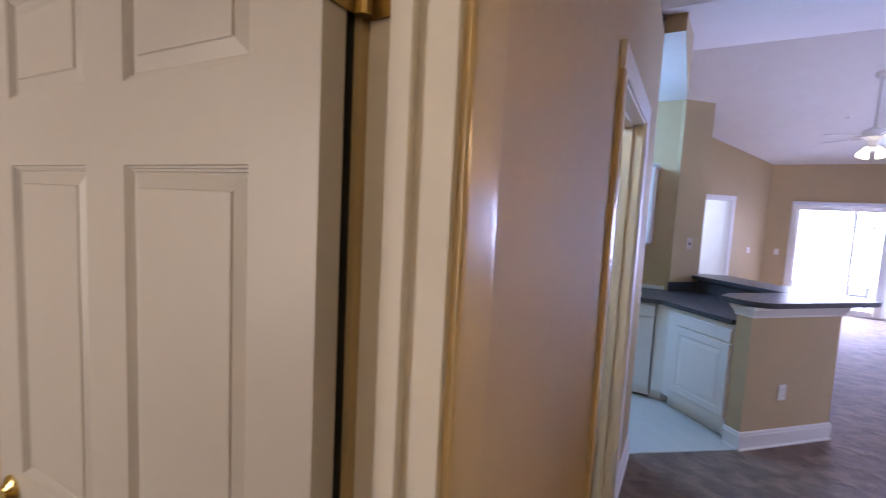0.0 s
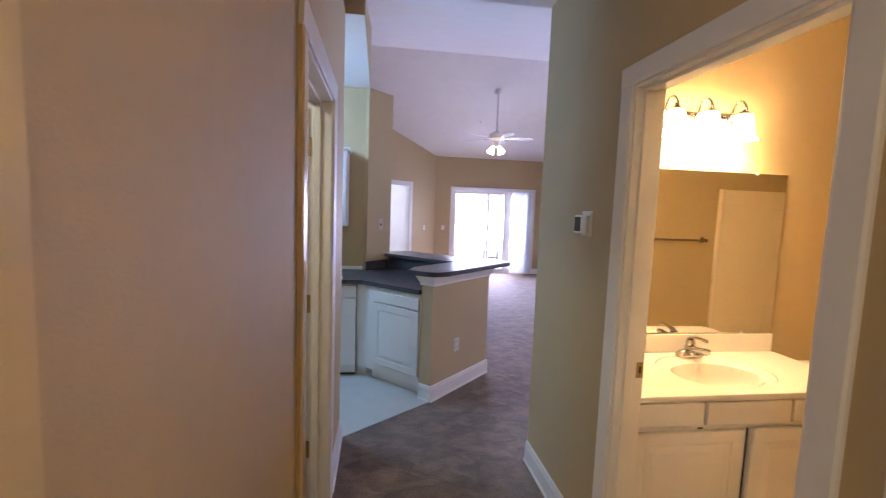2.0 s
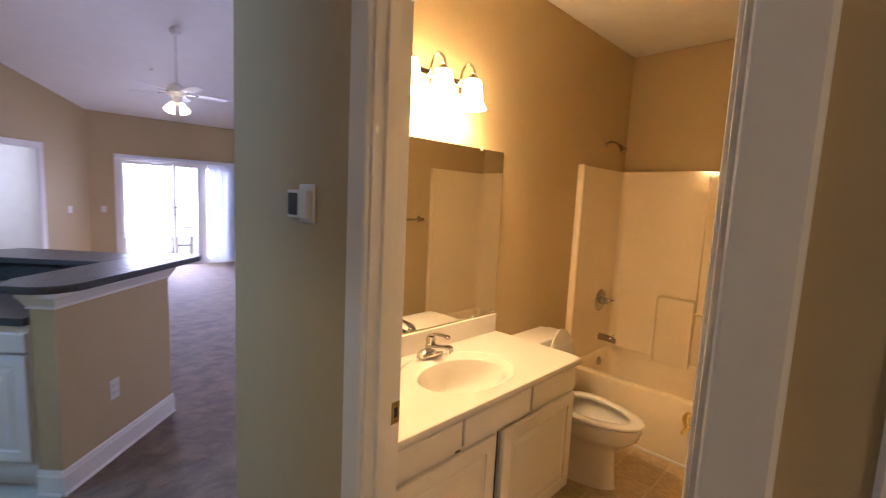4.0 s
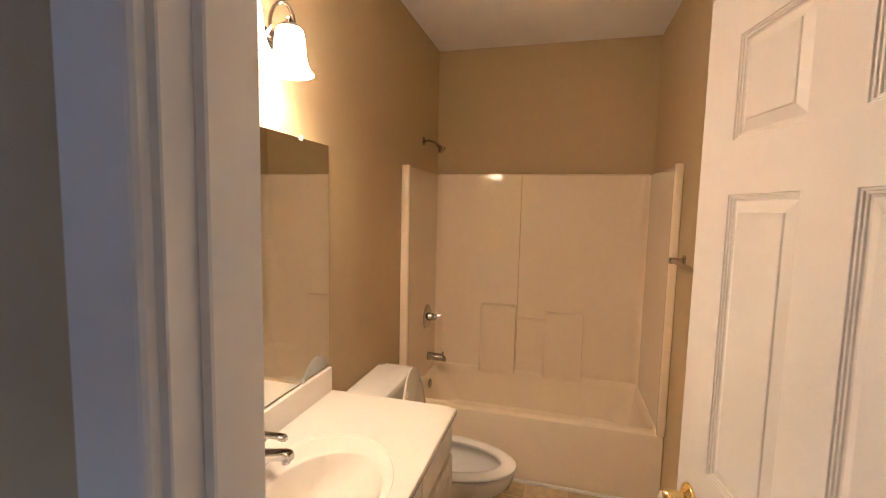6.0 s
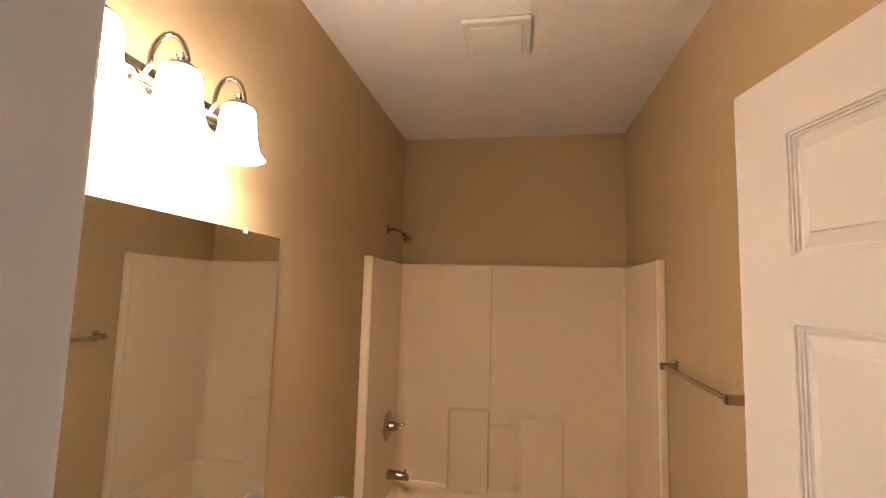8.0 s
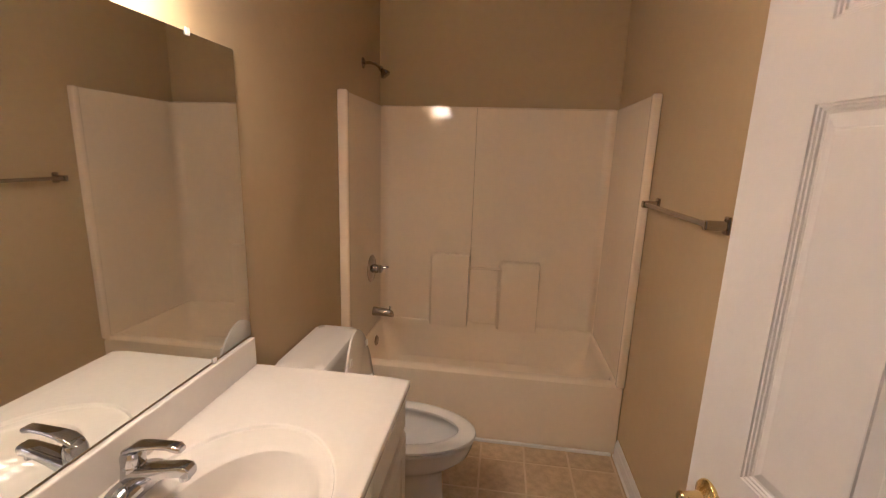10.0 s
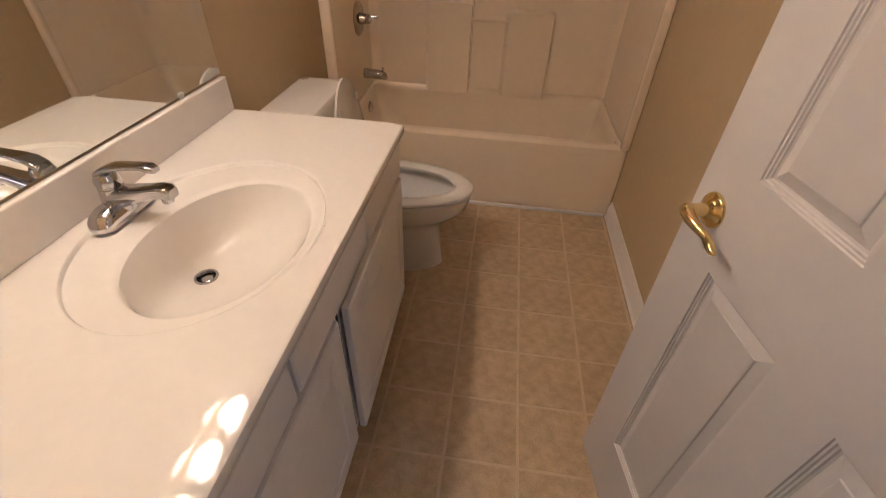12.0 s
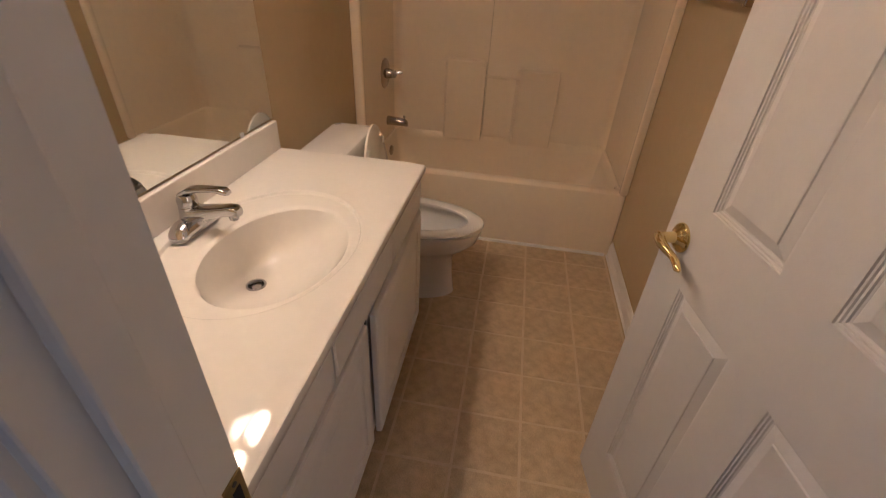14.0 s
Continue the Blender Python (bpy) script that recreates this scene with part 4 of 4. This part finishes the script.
# peninsula: frame with u along the end wall, n outward to the hall
P = local(2.663, 2.709, 1, 1)
structure("wall_half_end", box(B(), 0, -0.12, 0, 0.865, 0, 1.03), TAN, "tan painted half wall ending the peninsula", "wall", m=P)
structure("wall_half_back", box(B(), 0.745, -1.215, 0, 0.865, -0.12, 1.03), TAN, "tan painted half wall behind the peninsula counter", "wall", m=P)
for a, b in (((0, 0), (0.865, 0)), ((0.865, -0.02), (0.865, -1.2))):
    p0, p1 = P @ Vector((*a, 0)), P @ Vector((*b, 0))
    d = (p1 - p0).normalized() * 0.015
    baseboard(p0.x - d.x, p0.y - d.y, p1.x + d.x, p1.y + d.y)
q0, q1 = P @ Vector((0, -0.12, 0)), P @ Vector((0, 0.0, 0))
baseboard(q0.x, q0.y, q1.x, q1.y)


def bar_top(name, pts, z0, z1, label):
    t = thing(name, P @ Vector((*pts[0], z0)), label, "counter")
    part("top", prism(B(), pts, z0, z1, 0.006, 2), GREY_TOP, t, m=P)
    return t


arc = [(-0.06 + 0.16 * (1 - math.cos(radians(a))), 0.075 - 0.16 * (1 - math.sin(radians(a)))) for a in range(0, 91, 15)]
bar_end = bar_top("bar_top", [(-0.06, -0.22)] + arc + [(1.10, 0.085), (1.165, 0.06), (1.20, 0.0), (1.18, -0.10), (1.12, -0.30), (0.10, -0.30)], 1.033, 1.071, "charcoal laminate raised bar top over the half wall")
part("corbel_trim", loft(B(), [[(-d, -0.12 - d, z), (0.865 + d, -0.12 - d, z), (0.865 + d, d, z), (-d, d, z)] for d, z in ((0.001, 0.952), (0.010, 0.954), (0.010, 0.968), (0.016, 0.978), (0.030, 1.006), (0.036, 1.012), (0.036, 1.032))]), TRIM, bar_end, "white moulding under the bar top", m=P)
bar_top("bar_top", [(0.69, -1.30), (0.69, -0.31), (1.08, -0.31), (1.12, -1.20), (0.92, -1.30)], 1.033, 1.069, "charcoal laminate raised bar top meeting the pillar")
back = thing("counter_backsplash", P @ Vector((0.74, -0.6, 0.91)), "charcoal laminate backsplash on the half wall", "backsplash")
part("panel", box(B(), 0.728, -1.19, 0.909, 0.7445, -0.121, 1.031, 0.002), GREY_TOP, back, m=P)
part("panel", box(B(), 0.40, -1.213, 0.909, 0.728, -1.193, 1.00, 0.002), GREY_TOP, back, m=P)

kc = thing("kitchen_counter", (1.5, 3.5, 0.87), "charcoal laminate kitchen counter turning the corner", "counter")
cpts = [(-0.59, 3.25), (2.085, 3.25), (2.552, 2.783), (3.09, 3.32), (2.335, 4.075), (2.105, 3.85), (2.06, 3.894), (-0.59, 3.894)]
part("worktop", prism(B(), cpts, 0.870, 0.908, 0.004, 2), GREY_TOP, kc)
part("wall_strip", box(B(), -0.59, 3.878, 0.909, 2.06, 3.899, 0.945, 0.003), TRIM, kc, "pale strip along the wall")

pc = thing("peninsula_cabinet", P @ Vector((0.3, -0.4, 0)), "white base cabinet with drawer and raised panel door", "cabinet")
Pn = local(*(P @ Vector((0.0, -0.735, 0))).to_2d(), 1, -1)
bm = B()
box(bm, 0.0, -0.58, 0.10, 0.612, 0.0, 0.868)
box(bm, 0.0, -0.56, 0.006, 0.612, -0.06, 0.10)
part("body", bm, CAB, pc, m=Pn)
part("drawer_front", raised_front(B(), 0.085, 0.735, 0.60, 0.83, 0.001, 0.019, False), CAB, pc, m=Pn)
part("cabinet_door", raised_front(B(), 0.085, 0.175, 0.60, 0.722, 0.001, 0.019), CAB, pc, m=Pn)

dw = thing("dishwasher", (1.75, 3.6, 0), "white dishwasher under the kitchen counter", "dishwasher")
mW = local(1.44, 3.292, 1, 0)
part("body", box(B(), 0.0, -0.58, 0.10, 0.595, 0.0, 0.862), APPL, dw, m=mW)
part("door_panel", box(B(), 0.004, 0.0, 0.105, 0.591, 0.022, 0.735, 0.006, 2), APPL, dw, m=mW)
ctrl = part("control_panel", box(B(), 0.004, 0.0, 0.742, 0.591, 0.024, 0.850, 0.006, 2), APPL, dw, m=mW)
bm = B()
rings = []
for i in range(9):
    f = i / 8
    rings.append([(0.08 + 0.435 * f, 0.020 + a + 0.014 * math.sin(math.pi * f), 0.815 + b - 0.012 * math.sin(math.pi * f)) for a, b, _ in rrect(0, 0, 0, 0.010, 0.012, 0.006, 3)])
loft(bm, rings)
part("handle", bm, APPL, ctrl, smooth=True, m=mW)
part("toe_kick", box(B(), 0.004, -0.03, 0.030, 0.591, -0.012, 0.10), APPL, dw, m=mW)
# Black strips painted in as the shade round the dishwasher front.
part("top_shade", box(B(), 0.004, -0.03, 0.8515, 0.591, -0.006, 0.8615), DARK, dw, m=mW)
part("side_shade", box(B(), 0.5915, 0.0005, 0.10, 0.5965, 0.012, 0.861), DARK, dw, m=mW)
part("floor_shade", box(B(), 0.004, -0.05, 0.006, 0.591, -0.035, 0.030), DARK, dw, m=mW)
filler = thing("filler_cabinet", (2.06, 3.4, 0), "narrow white filler between dishwasher and corner cabinet", "cabinet")
part("body", prism(B(), [(2.037, 3.292), (2.118, 3.265), (2.143, 3.25), (2.35, 3.5), (2.037, 3.85)], 0.10, 0.868), CAB, filler)
part("toe_kick", prism(B(), [(2.037, 3.34), (2.13, 3.30), (2.35, 3.5), (2.037, 3.85)], 0.006, 0.10), CAB, filler)
sc = thing("sink_cabinet", (1.0, 3.6, 0), "white kitchen base cabinet with raised panel doors", "cabinet")
mS = local(0.53, 3.292, 1, 0)
bm = B()
box(bm, 0.0, -0.58, 0.10, 0.905, 0.0, 0.868)
box(bm, 0.0, -0.56, 0.006, 0.905, -0.06, 0.10)
part("body", bm, CAB, sc, m=mS)
for u in (0.01, 0.455):
    part("cabinet_door", raised_front(B(), u, 0.13, u + 0.435, 0.70, 0.001, 0.019), CAB, sc, m=mS)
    part("drawer_front", raised_front(B(), u, 0.715, u + 0.435, 0.85, 0.001, 0.019, False), CAB, sc, m=mS)

uc = thing("wall_cabinet", (1.6, 3.9, 1.37), "white wall cabinet with raised panel doors and crown", "cabinet")
mU = local(1.150, 3.585, 1, 0)
part("body", box(B(), 0.0, -0.312, 1.371, 0.762, 0.0, 2.085), CAB, uc, m=mU)
for u in (0.005, 0.384):
    part("cabinet_door", raised_front(B(), u, 1.378, u + 0.372, 2.070, 0.001, 0.019), CAB, uc, m=mU)
bm = B()
loft(bm, [[(u, n, z) for n, z in ((-0.31, 2.086), (0.012, 2.086), (0.030, 2.108), (0.030, 2.116), (-0.31, 2.116))] for u in (-0.01, 0.782)])
part("crown", bm, CAB, uc, m=mU)

plate("outlet", P @ Matrix.Translation((0.35, 0, 0.40)), "white electrical outlet on the half wall", "outlet", outlet=True)
plate("outlet", local(1.80, 3.9, 1, 0, 1.15), "white electrical outlet above the kitchen counter", "outlet", outlet=True)
mcol = local(2.10, 3.87, 1, 1, 1.38)
jack = thing("wall_jack", mcol @ Vector((0.195, 0, 0)), "beige telephone jack plate on the pillar", "jack")
part("cover_plate", box(B(), -0.032, 0.0005, -0.055, 0.032, 0.006, 0.055, 0.003, 2), BEIGE, jack, m=mcol @ Matrix.Translation((0.195, 0, 0)))
part("socket", box(B(), -0.013, 0.0055, -0.011, 0.013, 0.0075, 0.011, 0.001), DARK, jack, "dark socket opening", m=mcol @ Matrix.Translation((0.195, 0, 0)))
plate("light_switch", local(3.76, FAR_Y, 1, 0, 1.10), "white wall switch beside the sliding door", "switch")
plate("light_switch", M45 @ Matrix.Translation((5.62, 0, 1.10)), "white wall switch beside the bedroom doorway", "switch")

# sliding glass door
slider = thing("window_1", ((SL0 + SL1) / 2, FAR_Y, 0), "white framed sliding glass door flooded with daylight", "sliding door", "", "structure")
for a in ((SL0, 0.0, 0.0, SL0 + 0.045, 0.12, SLTOP), (SL1 - 0.045, 0.0, 0.0, SL1, 0.12, SLTOP), (SL0 + 0.045, 0.0, SLTOP - 0.045, SL1 - 0.045, 0.12, SLTOP), (SL0 + 0.045, 0.0, 0.0, SL1 - 0.045, 0.12, 0.03)):
    part("frame", box(B(), a[0], FAR_Y + a[1] + 0.002, a[2], a[3], FAR_Y + a[4], a[5], 0.003), TRIM, slider)
for x0, x1, y in ((SL0 + 0.045, 4.92, FAR_Y + 0.075), (4.86, SL1 - 0.045, FAR_Y + 0.03)):
    for a in ((x0, 0.03, x0 + 0.055, SLTOP - 0.045), (x1 - 0.055, 0.03, x1, SLTOP - 0.045), (x0 + 0.055, 0.03, x1 - 0.055, 0.11), (x0 + 0.055, SLTOP - 0.105, x1 - 0.055, SLTOP - 0.045)):
        part("sash", box(B(), a[0], y, a[1], a[2], y + 0.035, a[3], 0.003), TRIM, slider)
    g = part("pane", box(B(), x0 + 0.05, y + 0.014, 0.10, x1 - 0.05, y + 0.020, SLTOP - 0.10), GLASS, slider)
    g.visible_shadow = False
part("mullion", box(B(), 5.275, FAR_Y - 0.012, 0.031, 5.46, FAR_Y + 0.029, 2.028, 0.004), TRIM, slider, "broad shaded centre post")
part("handle", box(B(), 4.885, FAR_Y + 0.004, 0.98, 4.91, FAR_Y + 0.028, 1.20, 0.005, 2), STEEL, slider, "dark pull handle")
for a in ((SL0 - 0.06, 0.0, SL0 - 0.002, SLTOP + 0.06), (SL1 + 0.002, 0.0, SL1 + 0.06, SLTOP + 0.06), (SL0 - 0.002, SLTOP + 0.002, SL1 + 0.002, SLTOP + 0.06)):
    part("casing", box(B(), a[0], FAR_Y - 0.016, a[1], a[2], FAR_Y - 0.001, a[3], 0.003), TRIM, slider)
screen = thing("screen_door", (5.05, FAR_Y + 0.3, -0.04), "dark framed screen enclosure with crossbars outside", "screen door")
for x in (4.90, 5.24):
    part("stile", box(B(), x - 0.018, FAR_Y + 0.30, -0.038, x + 0.018, FAR_Y + 0.33, 2.3), STEEL, screen)
for z in (0.36, 0.72, 1.13, 1.65, 2.2):
    part("crossbar", box(B(), 4.919, FAR_Y + 0.303, z - 0.014, 5.221, FAR_Y + 0.327, z + 0.014), STEEL, screen)

blinds = thing("vertical_blinds", (5.75, FAR_Y - 0.06, 0), "white vertical blinds drawn to one side", "blinds")
part("headrail", box(B(), SL0 - 0.05, FAR_Y - 0.075, 2.03, SL1 + 0.04, FAR_Y - 0.0165, 2.092, 0.004), BLIND, blinds)
for i in range(11):
    x = 5.50 + i * 0.046
    a = radians(38 + 6 * math.sin(i * 2.1))
    bm = B()
    rows = []
    for z in (0.04, 2.028):
        rows.append([(x + 0.043 * f * math.cos(a) - 0.006 * (1 - f * f) * math.sin(a), FAR_Y - 0.060 + 0.043 * f * math.sin(a) + 0.006 * (1 - f * f) * math.cos(a) - d, z) for f, d in ((-1, 0), (-0.5, 0), (0, 0), (0.5, 0), (1, 0), (1, 0.001), (0.5, 0.001), (0, 0.001), (-0.5, 0.001), (-1, 0.001))])
    loft(bm, rows)
    part("slat", bm, BLIND, blinds)

# ceiling fan
FXc, FYc = 4.31, 7.2
top_z = FAR_Z + (FAR_Y - FYc) * (RIDGE_Z - FAR_Z) / (FAR_Y - RIDGE_Y)
fan = thing("ceiling_fan", (FXc, FYc, top_z), "white five-blade ceiling fan with lit glass shades", "ceiling fan")
AT = Matrix.Translation((FXc, FYc, 0))
part("canopy", lathe(B(), [(0.070, top_z + 0.02), (0.070, top_z - 0.03), (0.055, top_z - 0.06), (0.02, top_z - 0.075)]), TRIM, fan, smooth=True, m=AT)
part("downrod", lathe(B(), [(0.014, 2.98), (0.014, top_z - 0.05)], 12), TRIM, fan, smooth=True, m=AT)
part("motor", lathe(B(), [(0.03, 3.0), (0.06, 2.98), (0.125, 2.955), (0.14, 2.92), (0.13, 2.87), (0.09, 2.845), (0.06, 2.82), (0.05, 2.76), (0.07, 2.73), (0.03, 2.70)], 28), TRIM, fan, smooth=True, m=AT)
for i in range(5):
    a = -8 + 72 * i
    mb = AT @ Matrix.Rotation(radians(a), 4, "Z") @ Matrix.Translation((0, 0, 2.875)) @ Matrix.Rotation(radians(-10), 4, "X")
    pts = [(0.20, -0.045), (0.40, -0.062), (0.60, -0.066), (0.645, -0.045), (0.66, 0.0), (0.645, 0.045), (0.60, 0.066), (0.40, 0.062), (0.20, 0.045)]
    blade = part("blade", prism(B(), pts, -0.004, 0.004, 0.002, 1), TRIM, fan, m=mb)
    part("blade_iron", prism(B(), [(0.10, -0.016), (0.20, -0.014), (0.25, -0.04), (0.27, 0.0), (0.25, 0.04), (0.20, 0.014), (0.10, 0.016)], -0.010, -0.0045), NICKEL, blade, m=mb)
for i in range(4):
    a = radians(30 + 90 * i)
    c = (FXc + 0.095 * math.cos(a), FYc + 0.095 * math.sin(a), 2.70)
    bm = B()
    prof = [(0.024, 0.03), (0.034, 0.0), (0.046, -0.04), (0.062, -0.085), (0.070, -0.10)]
    lathe(bm, prof + [(r - 0.003, z) for r, z in prof[::-1]], 20, False)
    part("shade", bm, FAN_SHADE, fan, "lit white glass shade", smooth=True, m=Matrix.Translation(c) @ Matrix.Rotation(a, 4, "Z") @ Matrix.Rotation(radians(-28), 4, "Y"))
det = thing("smoke_detector", (4.225, 8.23, FAR_Z + 1.57 * 0.3536), "small pale sensor on the vaulted ceiling", "detector")
part("cover", lathe(B(), [(0.014, -0.03), (0.02, -0.015), (0.02, 0.01)], 18), PLASTIC, det, smooth=True, m=Matrix.Translation((4.225, 8.23, FAR_Z + 1.57 * 0.3536)))

# ---- bathroom floor tiles ----
TXS, TYS, G = 0.2205, 0.2285, 0.010
x0 = 4.14 - 5 * TXS
tile_me = None
i = 0
while x0 + i * TXS < TUB0:
    for j in range(-2, 7):
        a, b = max(x0 + i * TXS, XH + 0.042), min(x0 + (i + 1) * TXS, TUB0 + 0.01)
        c, d = max(0.0335 + j * TYS, 0.001), min(0.0335 + (j + 1) * TYS, W - 0.001)
        if b - a < 0.03 or d - c < 0.02:
            continue
        whole = b - a > TXS - 0.001 and d - c > TYS - 0.001
        if whole and tile_me is not None:
            t = new("tile", tile_me)
            t.parent = base
        else:
            w2, h2 = (b - a - G) / 2, (d - c - G) / 2
            t = part("tile", box(B(), -w2, -h2, 0.0, w2, h2, 0.0042, 0.0008), TILE, base)
            if whole:
                tile_me = t.data
        t.location = ((a + b) / 2, (c + d) / 2, 0.001)
    i += 1
